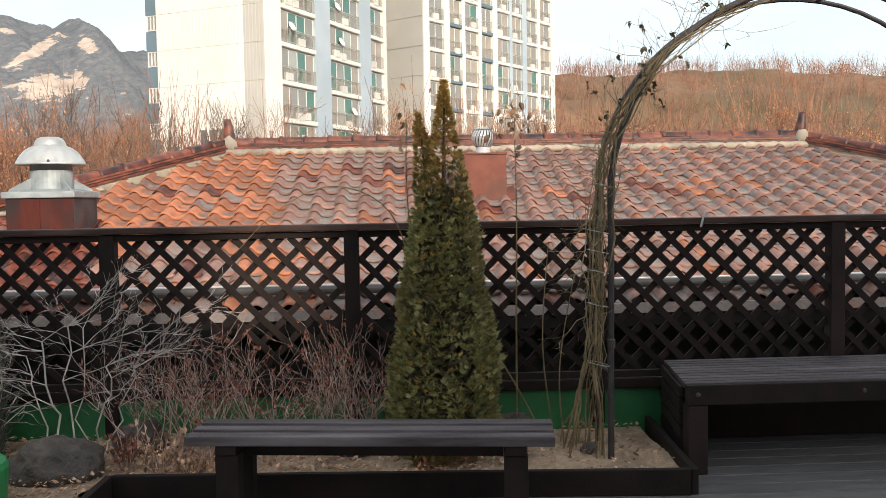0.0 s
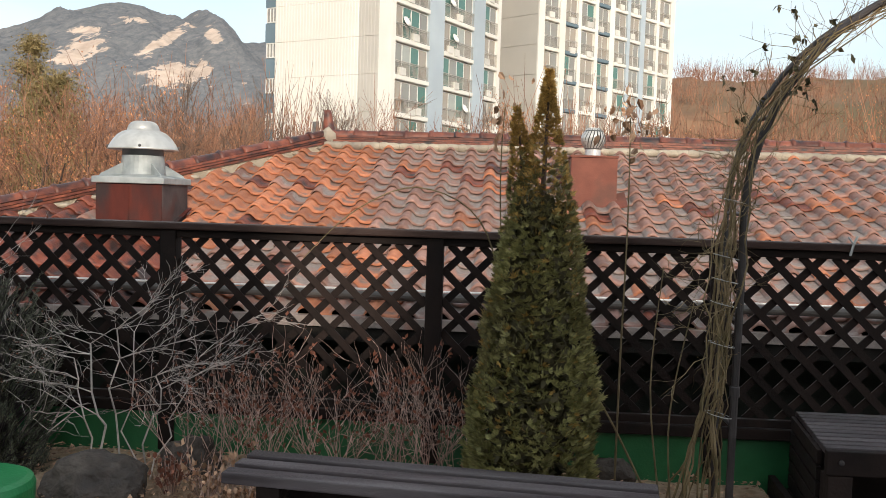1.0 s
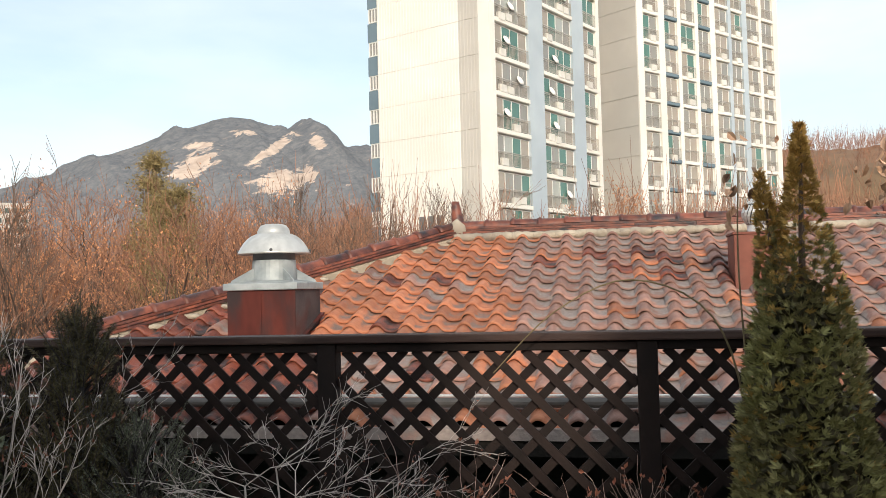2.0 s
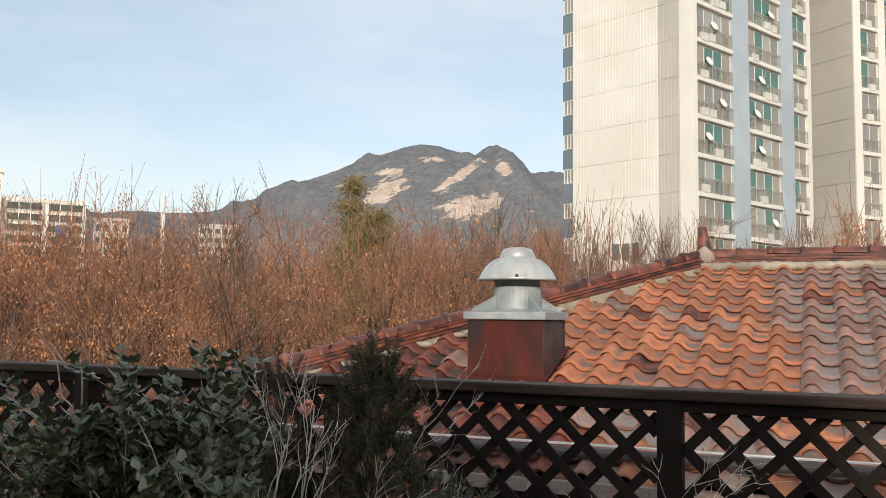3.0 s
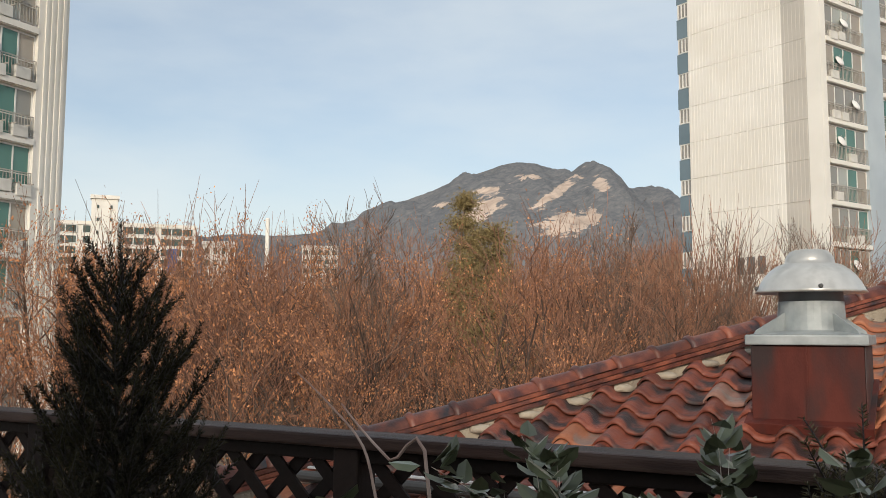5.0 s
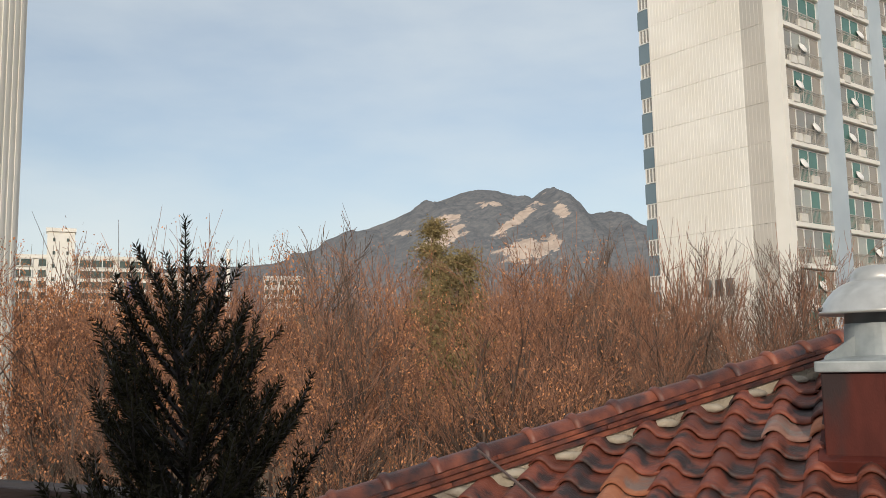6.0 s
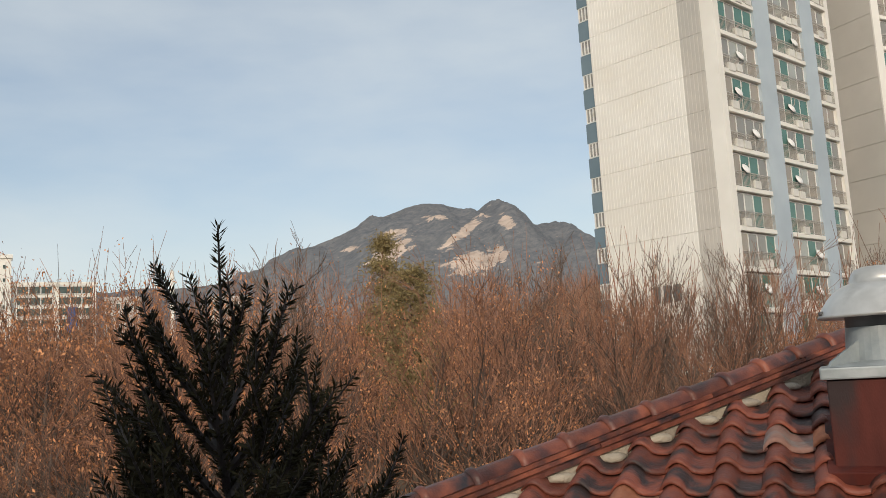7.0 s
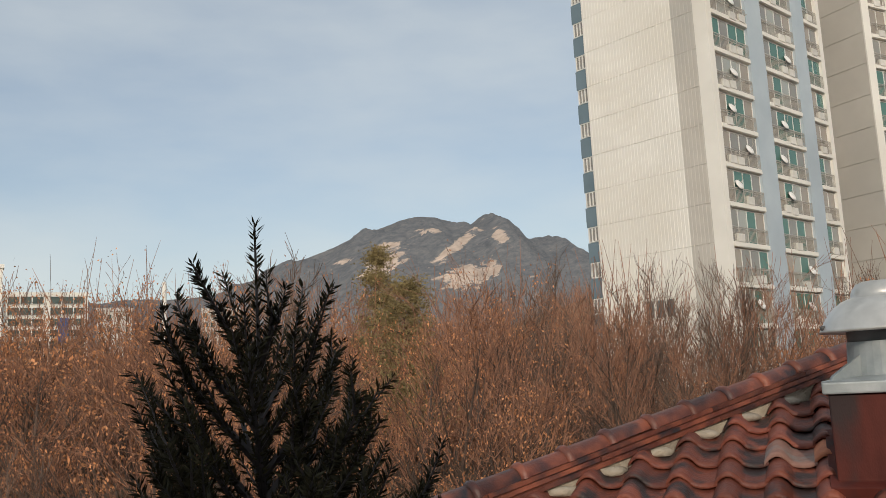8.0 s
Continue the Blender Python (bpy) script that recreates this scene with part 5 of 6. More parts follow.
pine_tree(-26.4, 48.0, 13.3, "olive green pine standing above bare trees", 0.19)
pine_tree(-21.4, 41.7, 10.4, "broad olive pine low among bare trees", 0.32, 10)

# far woods: twig tops in one mass behind the near trees and along the hill
rngf = np.random.default_rng(77)


def far_woods(name, places, hgt, material, label, twigs=16):
    segs = []
    for (x, y, z) in places:
        h = hgt * rngf.uniform(0.6, 1.25)
        for _ in range(twigs):
            b = np.array([x, y, z]) + np.array([rngf.normal(0, hgt * 0.10), rngf.normal(0, hgt * 0.10), h * rngf.uniform(0.05, 0.5)])
            t = b + np.array([rngf.normal(0, hgt * 0.13), rngf.normal(0, hgt * 0.13), h * rngf.uniform(0.25, 0.55)])
            segs.append((b, t, 0.034, 0.010))
    ob = new(name, twig_mesh(name, segs, material))
    return tagged(ob, label, "woods", kind="stuff")


spots = []
for _ in range(2600):
    b, dd = radians(rngf.uniform(-68, 36)), rngf.uniform(52, 120)
    x, y = dd * math.sin(b), dd * math.cos(b)
    if x < -34 and y < 36:
        continue
    rel = Vector((x - A0[0], y - A0[1]))
    su, sv = rel.dot(Vector(AU)), rel.dot(Vector((AU[1], -AU[0])))
    if -2 < su < 20 and -14 < sv < 2:
        continue
    spots.append((x, y, GROUND))
far_woods("woods", spots, 11.5, M["bark_red"], "mass of bare reddish-brown trees beyond", 26)
spots = []
for _ in range(3000):
    i, j = int(rngf.uniform(0, HNX - 1)), int(rngf.uniform(0, HNY * 0.72))
    x, y, z = HV[j * HNX + i]
    spots.append((x + rngf.uniform(-2, 2), y, z - 0.6))
far_woods("hill_woods", spots, 6.0, M["bark_red"], "bare brown trees covering the hill", 16)

# ---------- planting on the terrace ----------
def thuja(x, y, z0):
    rng = np.random.default_rng(3)
    ob = thing("arborvitae", (x, y, z0), "narrow conical green arborvitae with bronzed tips", "conifer")
    segs = [((0, 0, 0), (0.01, 0, 0.7), 0.03, 0.022), ((0.01, 0, 0.7), (0.02, 0, 1.45), 0.022, 0.012), ((0.02, 0, 1.45), (0.03, 0, 1.9), 0.012, 0.004),
            ((0.01, 0, 1.0), (-0.08, 0, 1.5), 0.012, 0.006), ((-0.08, 0, 1.5), (-0.10, 0, 1.76), 0.006, 0.003)]
    part("trunk", twig_mesh("trunk", segs, M["bark"], 6), None, ob)

    def rad(z):
        return np.interp(z, [0.0, 0.12, 0.35, 0.7, 1.1, 1.5, 1.75, 1.93], [0.215, 0.272, 0.282, 0.248, 0.182, 0.098, 0.036, 0.005])
    P, U, S, Pt, Ut, St = [], [], [], [], [], []
    for _ in range(6800):
        z = 1.93 * (1 - rng.random() ** 0.80)
        z = min(z + 0.01, 1.92)
        a = rng.uniform(0, 2 * math.pi)
        bump = 1 + 0.16 * noise.noise(Vector((math.cos(a) * 2.2, math.sin(a) * 2.2, z * 5)))
        twin = 1.36 < z < 1.76 and rng.random() < 0.42
        cx = -0.06 - 0.12 * (z - 1.36) if twin else 0.015 * z
        r = np.interp(z, [1.36, 1.76], [0.07, 0.008]) if twin else rad(z) * bump * (0.86 + 0.18 * rng.random())
        c = np.array([cx + r * math.cos(a), r * math.sin(a), z])
        out = np.array([math.cos(a), math.sin(a), 0])
        tang = np.array([-math.sin(a), math.cos(a), 0])
        tip = z > 1.25 + 0.40 * rng.random() or (z > 0.3 and rng.random() < 0.06)
        axis = out * rng.uniform(0.35, 0.95) + np.array([0, 0, rng.uniform(0.25, 0.8)]) + tang * rng.normal(0, 0.35)
        axis /= np.linalg.norm(axis)
        ph = rng.normal(0, 0.9)
        side = tang * math.cos(ph) + np.cross(axis, tang) * math.sin(ph)
        size = rng.uniform(0.028, 0.052) * (1 - 0.35 * z / 1.93)
        face = np.cross(axis, side)
        for k in range(11):
            f = (k - 5) / 5 * 1.05
            u = axis * math.cos(f) + side * math.sin(f) + rng.normal(0, 0.08, 3)
            ln = size * (1 - 0.35 * abs(f)) * rng.uniform(0.8, 1.15)
            sd = np.cross(u, face)
            sd = sd / (np.linalg.norm(sd) + 1e-9) * size * 0.085
            b0 = c - axis * size * 0.35 + axis * size * 0.3 * rng.random()
            (Pt if tip else P).append(b0)
            (Ut if tip else U).append(u * ln)
            (St if tip else S).append(sd)
    cr = part("crown", leaf_mesh("crown", P, U, S, M["thuja"], 0.25), None, ob)
    part("crown_tip", leaf_mesh("crown_tip", Pt, Ut, St, M["thuja_tip"], 0.25), None, ob, "bronze-yellow shoots")
    # inner mass of sprays, in a darker colour than the crown
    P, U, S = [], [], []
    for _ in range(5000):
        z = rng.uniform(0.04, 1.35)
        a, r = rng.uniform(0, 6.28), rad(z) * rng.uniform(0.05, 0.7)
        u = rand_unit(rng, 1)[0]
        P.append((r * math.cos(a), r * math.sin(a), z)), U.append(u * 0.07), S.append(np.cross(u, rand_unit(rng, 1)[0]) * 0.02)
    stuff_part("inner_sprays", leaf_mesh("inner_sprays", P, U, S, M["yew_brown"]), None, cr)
    return ob


thuja(1.50, 2.42, 0.07)


def stems_shrub(name, x, y, z0, seed, stems, length, radius, lean, depth, bark, label, buds=None, bud_share=0.5, spread=0.5, kids=(2, 3), lift=0.10, wander=0.16, foot=0.05, bud_size=0.02, shrink=0.62, foot_y=None, bare=0.25):
    rng = np.random.default_rng(seed)
    ob = thing(name, (x, y, z0), label, "shrub")
    segs, tips = [], []
    for i in range(stems):
        a = rng.uniform(0, 2 * math.pi)
        b = np.array([rng.normal(0, foot), rng.normal(0, foot_y if foot_y else foot * 0.6), -0.03])
        hd = np.array([math.cos(a) * lean, math.sin(a) * lean * 0.7, 1.0])
        grow(rng, b, hd, length * rng.uniform(0.75, 1.15), radius * rng.uniform(0.7, 1.2), depth, segs, tips, spread, kids, 5, wander, lift, shrink, bare)
    stuff_part("branchwork", twig_mesh("branchwork", segs, M[bark], 5), None, ob)
    if buds:
        pick = [t for t in tips if rng.random() < bud_share]
        P = np.repeat(np.array([t[0] for t in pick]), 2, axis=0)
        U = (np.repeat(np.array([t[1] for t in pick]), 2, axis=0) * 0.6 + rand_unit(rng, len(P)) * 0.7) * bud_size
        S = np.cross(U, rand_unit(rng, len(P)))
        S = S / (np.linalg.norm(S, axis=1)[:, None] + 1e-9) * bud_size * 0.32
        stuff_part("bud_spray", leaf_mesh("bud_spray", P, U, S, M[buds], 0.3), None, ob, "small russet dead leaves")
    return ob


def umbrella_shrub(x, y, z0, seed, width, rise, label):
    """Few crooked upright stems that fork into a wide flat crown of fine twigs."""
    rng = np.random.default_rng(seed)
    ob = thing("bare_shrub", (x, y, z0), label, "shrub")
    segs, tips = [], []
    for i in range(6):
        f = (i + 0.5) / 6 * 2 - 1
        p = np.array([f * 0.14, rng.normal(0, 0.05), -0.03])
        top = np.array([f * width * 0.5 + rng.normal(0, 0.03), rng.normal(0, 0.07), rise * rng.uniform(0.5, 0.68)])
        r = rng.uniform(0.0040, 0.0064)
        foot = p
        for k in range(1, 7):
            q = foot + (top - foot) * (k / 6) + rng.normal(0, 0.020, 3)
            segs.append((p, q, r, r * 0.93))
            if k > 2:
                for _ in range(2 if k > 4 else 1):
                    a = rng.uniform(-0.7, 0.7) + (math.pi if rng.random() < 0.5 - 0.35 * f else 0)
                    hd = np.array([math.cos(a), math.sin(a) * 0.7, rng.uniform(0.25, 0.75)])
                    grow(rng, q, hd, width * rng.uniform(0.35, 0.6), r * 0.62, 2, segs, tips, 0.75, (3, 4), 5, 0.17, 0.02, 0.50, 0.3)
            p, r = q, r * 0.93
    stuff_part("branchwork", twig_mesh("branchwork", [s_ for s_ in segs if s_[2] > 0.0032], M["bark_grey"], 6), None, ob)
    stuff_part("twig_spray", twig_mesh("twig_spray", [s_ for s_ in segs if s_[2] <= 0.0032], M["bark_grey"], 4), None, ob, "fine pale twigs")
    P = np.repeat(np.array([t_[0] for t_ in tips[::2]]), 1, axis=0)
    U = rand_unit(rng, len(P)) * 0.012
    S = np.cross(U, rand_unit(rng, len(P))) * 0.4
    stuff_part("bud_spray", leaf_mesh("bud_spray", P, U, S, M["bud"], 0.3), None, ob, "few dark buds")


umbrella_shrub(-0.40, 2.52, 0.07, 12, 0.74, 1.06, "bare grey shrub with pale spreading branches")
stems_shrub("bare_shrub", -1.05, 2.62, 0.07, 25, 4, 0.50, 0.009, 0.7, 3, "bark_grey", "bare grey shrub with low arching branches", None, 0.2, 0.9, (2, 3), 0.0, 0.17, 0.08, 0.02, 0.72)
for i, (sx, sy) in enumerate(((-0.02, 2.62), (0.22, 2.55), (0.46, 2.60), (0.70, 2.52), (0.92, 2.60), (1.08, 2.68))):
    stems_shrub("azalea_shrub", sx, sy, 0.07, 30 + i, 14, 0.44, 0.0036, 0.42, 2, "twig_brown", "bare brown shrub with many upright russet-tipped stems",
                "bud", 0.85 if 0 < i < 4 else 0.5, 0.55, (2, 4), 0.08, 0.20, 0.11, 0.026)
stems_shrub("dead_perennial", 0.10, 2.30, 0.07, 51, 10, 0.20, 0.003, 0.5, 1, "twig_brown", "withered brown perennial stems with dry leaves", "dry_leaf", 0.9, 0.5, (2, 3), 0.0, 0.25, 0.10, 0.045)
stems_shrub("dead_perennial", 1.66, 2.38, 0.07, 52, 8, 0.14, 0.003, 0.5, 1, "twig_brown", "withered russet tuft beside the conifer", "bud", 0.9, 0.5, (2, 3), 0.0, 0.25, 0.05, 0.035)


def needle_bush(name, x, y, z0, h, r, seed, label, shoots, mat="yew", upright=0.9, shoot_len=0.28, needle=0.022, lean_tip=False, profile=None):
    """A yew: upright shoots set round with needles."""
    rng = np.random.default_rng(seed)
    ob = thing(name, (x, y, z0), label, "conifer")
    segs, P, U, S = [((0, 0, 0), (0.01, 0.0, h * 0.55), 0.018, 0.008), ((0.01, 0, h * 0.55), (0, 0, h * 0.84), 0.008, 0.003)], [], [], []

    def shoot(b, d, ln, sway=0.12):
        d = d / np.linalg.norm(d)
        side = np.cross(d, [0.37, 0.93, 0.05])
        side /= np.linalg.norm(side) + 1e-9
        up = np.cross(side, d)
        n = max(int(ln / 0.0017), 8)
        bend = rng.normal(0, sway, 3)
        k = 5
        pts = [b + d * ln * i / k + bend * ln * (i / k) ** 2 for i in range(k + 1)]
        for i in range(k):
            segs.append((pts[i], pts[i + 1], 0.0034 * (1 - i / 7), 0.0034 * (1 - (i + 1) / 7)))
        for i in range(n):
            f = i / n
            c = pts[0] + d * ln * f + bend * ln * f * f
            a = rng.uniform(0, 6.28)
            u = d * 0.62 + (side * math.cos(a) + up * math.sin(a) * 0.75)
            u = u / np.linalg.norm(u) * needle * (1 - 0.45 * f ** 3) * rng.uniform(0.88, 1.08)
            P.append(c), U.append(u)
            w = np.cross(u, rng.normal(0, 1, 3))
            S.append(w / (np.linalg.norm(w) + 1e-9) * 0.0017)
    prof = profile or ([0, 0.25, 0.6, 0.85, 1.0], [0.8, 1.0, 0.72, 0.36, 0.04])
    for i in range(shoots):
        z = h * (1 - rng.random() ** 0.62)
        z = min(z, h - shoot_len * 1.0)
        rr = r * np.interp(z / h, *prof)
        a = rng.uniform(0, 2 * math.pi)
        f = math.sqrt(rng.random())
        c = np.array([rr * f * math.cos(a), rr * f * math.sin(a), z - shoot_len * 0.3])
        d = np.array([math.cos(a) * 0.55 * f, math.sin(a) * 0.55 * f, upright]) + rng.normal(0, 0.15, 3)
        shoot(c, d, shoot_len * rng.uniform(0.55, 1.15))
        if i % 3 == 0:
            segs.append((np.array([0, 0, max(z - rr * 0.9, 0.02)]), c, 0.006, 0.003))
    shoot(np.array([0, 0, h * 0.80]), np.array([0.0, 0, 1.0]), h * 0.20, 0.01)
    stuff_part("branchwork", twig_mesh("branchwork", segs, M["arch_metal"], 4), None, ob)
    stuff_part("needles", leaf_mesh("needles", P, U, S, M[mat]), None, ob)
    return ob


def fan_yew(x, y, z0, h, seed, label):
    """A yew with one leader and ascending boughs, each feathered with needle-clad side shoots."""
    rng = np.random.default_rng(seed)
    ob = thing("yew", (x, y, z0), label, "conifer")
    segs, P, U, S = [], [], [], []

    def clad(pts, r0, first=0.0):
        """Rods along a line of points and needles all round them, pointing forward."""
        for i in range(len(pts) - 1):
            a_, b_ = pts[i], pts[i + 1]
            f0 = 1 - 0.7 * i / (len(pts) - 1)
            segs.append((a_, b_, r0 * f0, r0 * (f0 - 0.7 / (len(pts) - 1))))
            d = b_ - a_
            ln = np.linalg.norm(d)
            d = d / (ln + 1e-9)
            side = np.cross(d, [0.31, 0.90, 0.12])
            side /= np.linalg.norm(side) + 1e-9
            up = np.cross(side, d)
            for k in range(max(int(ln / 0.00095), 3)):
                f = rng.random()
                if (i + f) / (len(pts) - 1) < first:
                    continue
                t = rng.uniform(0, 6.28)
                u = d * rng.uniform(0.6, 1.0) + side * math.cos(t) + up * math.sin(t) * 0.8
                u = u / np.linalg.norm(u) * rng.uniform(0.009, 0.0155)
                w = np.cross(u, rng.normal(0, 1, 3))
                P.append(a_ + d * ln * f), U.append(u), S.append(w / (np.linalg.norm(w) + 1e-9) * 0.00115)

    def arc(b, d, ln, lift, n=6):
        pts, d = [np.array(b, float)], np.array(d, float)
        d /= np.linalg.norm(d)
        for _ in range(n):
            d = d + np.array([0, 0, lift]) + rng.normal(0, 0.05, 3)
            d /= np.linalg.norm(d)
            pts.append(pts[-1] + d * ln / n)
        return pts
    stem = [np.array([0.012 * math.sin(3 * f), 0.010 * math.sin(4 * f + 1), h * f]) for f in np.linspace(0, 1, 13)]
    reach = 1.03
    for i in range(10):
        segs.append((stem[i], stem[i + 1], 0.016 * (1 - i / 12), 0.016 * (1 - (i + 1) / 12)))
    clad(stem[10:], 0.004)
    below = 0.115
    k = 0
    while below < h - 0.12:
        z = h - below
        a = 2.4 * k + rng.normal(0, 0.25)
        ln = float(np.interp(below, [0.11, 0.16, 0.25, 0.45, 0.7, 1.0, 1.7], [0.070, 0.105, 0.165, 0.235, 0.30, 0.33, 0.27])) * rng.uniform(0.72, 1.14) * reach
        steep = float(np.interp(below, [0.10, 0.3, 0.8], [1.15, 0.90, 0.50]))
        base = np.array([np.interp(z, [q[2] for q in stem], [q[c] for q in stem]) for c in (0, 1)] + [z - 0.03])
        bough = arc(base, (math.cos(a), math.sin(a), steep), ln, 0.09)
        clad(bough, 0.0042, 0.12)
        n_side = max(int(ln / 0.030), 2)
        for q in range(n_side):
            f = 0.22 + 0.70 * (q + rng.random()) / n_side
            i = min(int(f * 6), 5)
            at = bough[i] + (bough[i + 1] - bough[i]) * (f * 6 - i)
            d = bough[i + 1] - bough[i]
            d = d / np.linalg.norm(d)
            sd = np.cross(d, [0, 0, 1.0]) * (1 if q % 2 else -1) + rng.normal(0, 0.28, 3)
            clad(arc(at, d + sd * 0.85 + np.array([0, 0, 0.25]), rng.uniform(0.045, 0.105) * (1.2 - 0.5 * f), 0.10, 3), 0.002)
        below += float(np.interp(below, [0.1, 0.22, 0.5], [0.017, 0.0085, 0.0058]))
        k += 1
    stuff_part("branchwork", twig_mesh("branchwork", segs, M["arch_metal"], 4), None, ob)
    stuff_part("needles", leaf_mesh("needles", P, U, S, M["yew"]), None, ob)
    return ob


fan_yew(-3.095, 2.243, 0.07, 1.717, 5, "dark green yew with upright feathery shoots")
needle_bush("yew", -1.25, 2.48, 0.07, 1.42, 0.22, 6, "small dark yew in front of the lattice fence", 900, "yew_brown", 0.9, 0.14, 0.024)
needle_bush("yew", -1.65, 2.50, 0.07, 1.36, 0.16, 7, "small bronzed yew between shrubs", 460, "yew_brown", 0.9, 0.13, 0.022)
needle_bush("juniper", -1.05, 2.55, 0.07, 0.98, 0.27, 8, "rounded grey-green juniper bush", 860, "juniper", 0.6, 0.12, 0.017, profile=([0, 0.3, 0.7, 1.0], [0.8, 1.0, 0.9, 0.25]))
stems_shrub("bare_shrub", -1.38, 2.25, 0.07, 61, 9, 1.14, 0.0058, 0.26, 2, "bark_grey", "bare upright shrub with grey-brown twigs", "bud", 0.4, 0.55, (5, 7), 0.05, 0.13, 0.08, 0.016, 0.30, None, 0.55)


def holly(x, y, z0):
    rng = np.random.default_rng(14)
    ob = thing("broadleaf_shrub", (x, y, z0), "evergreen shrub with leathery grey-green leaves", "shrub")
    segs, tips = [], []
    for i in range(42):
        a = rng.uniform(0, 6.28)
        grow(rng, (rng.normal(0, 0.09), rng.normal(0, 0.05), 0), (math.cos(a) * 0.27, math.sin(a) * 0.24, 1), 0.82 * rng.uniform(0.66, 1.04), 0.009, 2, segs, tips, 0.6, (3, 4), 4, 0.12, 0.14, 0.5, 0.35)
    stuff_part("branchwork", twig_mesh("branchwork", segs, M["bark_pale"], 5), None, ob)
    P, U, S = [], [], []
    for p, d in tips:
        if p[2] < 0.32:
            continue
        for k in range(18):
            a = k * 2.4
            u = d * rng.uniform(0.25, 0.8) + np.array([math.cos(a), math.sin(a), rng.uniform(-0.1, 0.5)])
            u = u / np.linalg.norm(u) * rng.uniform(0.036, 0.058)
            s = np.cross(u, np.array([0, 0, 1.0]) + rng.normal(0, 0.3, 3))
            P.append(p - d * 0.13 * rng.random() + rng.normal(0, 0.012, 3)), U.append(u), S.append(s / (np.linalg.norm(s) + 1e-9) * 0.0150)
    stuff_part("leaves", leaf_mesh("leaves", P, U, S, M["holly"], 0.25, True), None, ob)
    return ob


holly(-2.12, 2.38, 0.07)

# arch with climbing canes
arch = thing("garden_arch", (0, 0, 0), "dark metal garden arch wrapped in thorny climber canes", "arch")
AX, AY, AC = 2.345, 2.30, (3.40, 1.38)
pts = [(AX, AY, 0.0), (AX + 0.003, AY, 0.6), (AX + 0.008, AY, 1.2)]
pts += [(AC[0] - 1.05 * math.cos(a), AY, AC[1] + 1.05 * math.sin(a)) for a in np.linspace(0.0, math.pi, 30)]
pts += [(4.45, AY, 0.0)]
bm = bmesh.new()
pipe(bm, pts, 0.0165, 10)
part("tube", bm, M["arch_metal"], arch)
bm = bmesh.new()
pipe(bm, [(p[0], AY + 0.30, p[2]) for p in pts], 0.0125, 8)
part("tube", bm, M["arch_metal"], arch)
for p in ((AX + 0.002, 0.50), (AX + 0.005, 0.95), (AX + 0.01, 1.40), *[(AC[0] - 1.05 * math.cos(a), AC[1] + 1.05 * math.sin(a)) for a in (0.42, 0.85, 1.28, 1.71)]):
    bm = bmesh.new()
    pipe(bm, [(p[0], AY + 0.015, p[1]), (p[0], AY + 0.288, p[1])], 0.009, 8)
    part("rung", bm, M["arch_metal"], arch)
part("clamp", lathe(bmesh.new(), [(0.022, 0), (0.022, 0.04), (0.018, 0.045)], 10, (AX + 0.003, AY, 0.63)), M["arch_metal"], arch)

rc = np.random.default_rng(31)
climber = thing("climbing_rose", (0, 0, 0), "bare climbing rose canes tied to the garden arch", "climber")


def arch_point(f):
    """Along the arch from its left foot; f in metres."""
    if f < 1.3:
        return np.array([AX - 0.03, AY, f])
    a = (f - 1.3) / 1.05
    return np.array([AC[0] - 1.08 * math.cos(a), AY, AC[1] - 0.08 + 1.08 * math.sin(a)])


csegs, ctips = [], []
for i in range(20):
    off = np.array([rc.normal(-0.035, 0.032), rc.normal(0.0, 0.05), 0])
    foot = np.array([AX - rc.uniform(0.02, 0.24), AY + rc.uniform(-0.05, 0.28), 0.05])
    top_f = rc.uniform(1.3, 3.1)
    p, r = foot, rc.uniform(0.0028, 0.0066)
    n = 22
    for k in range(1, n + 1):
        f = 0.05 + (top_f - 0.05) * k / n
        w = min(1, k / 9)
        nrm = off * (1.0 if f < 1.3 else 0.8)
        q = arch_point(f) * w + np.array([foot[0] + (AX - foot[0]) * 0.3 * w, foot[1], f]) * (1 - w) + nrm * w + rc.normal(0, 0.013, 3)
        csegs.append((p, q, r, r * 0.97))
        if k > 8 and rc.random() < (0.60 if k > 14 else 0.40):
            grow(rc, q, rc.normal(0, 1, 3) + np.array([-0.5, -0.2, 0.6]), rc.uniform(0.08, 0.34), max(r * 0.5, 0.0017), 1, csegs, ctips, 0.6, (1, 3), 4, 0.25, 0.05, 0.6, 0.3)
        p, r = q, r * 0.97
stuff_part("canework", twig_mesh("canework", csegs, M["cane"], 5), None, climber)
P, U, S = [], [], []
for p, d in ctips:
    if p[2] > 1.7 and rc.random() < 0.20:
        for _ in range(3):
            u = rand_unit(rc, 1)[0] * 0.028 + np.array([0, 0, -0.012])
            s = np.cross(u, rand_unit(rc, 1)[0])
            P.append(p), U.append(u), S.append(s / (np.linalg.norm(s) + 1e-9) * 0.011)
if P:
    stuff_part("withered_leaves", leaf_mesh("withered_leaves", P, U, S, M["yew_brown"], 0.3), None, climber, "few shrivelled dark leaves")
for z in (0.55, 0.85, 1.02, 1.12, 1.22, 1.45):
    bm = bmesh.new()
    c = arch_point(z)
    pipe(bm, [tuple(c + np.array([-0.055 * math.cos(a) - 0.03, 0.05 * math.sin(a), 0.012 * math.cos(a)])) for a in np.linspace(0, 5.9, 14)], 0.0018, 5)
    part("tie", bm, M["tie"], climber, "pale string tie")


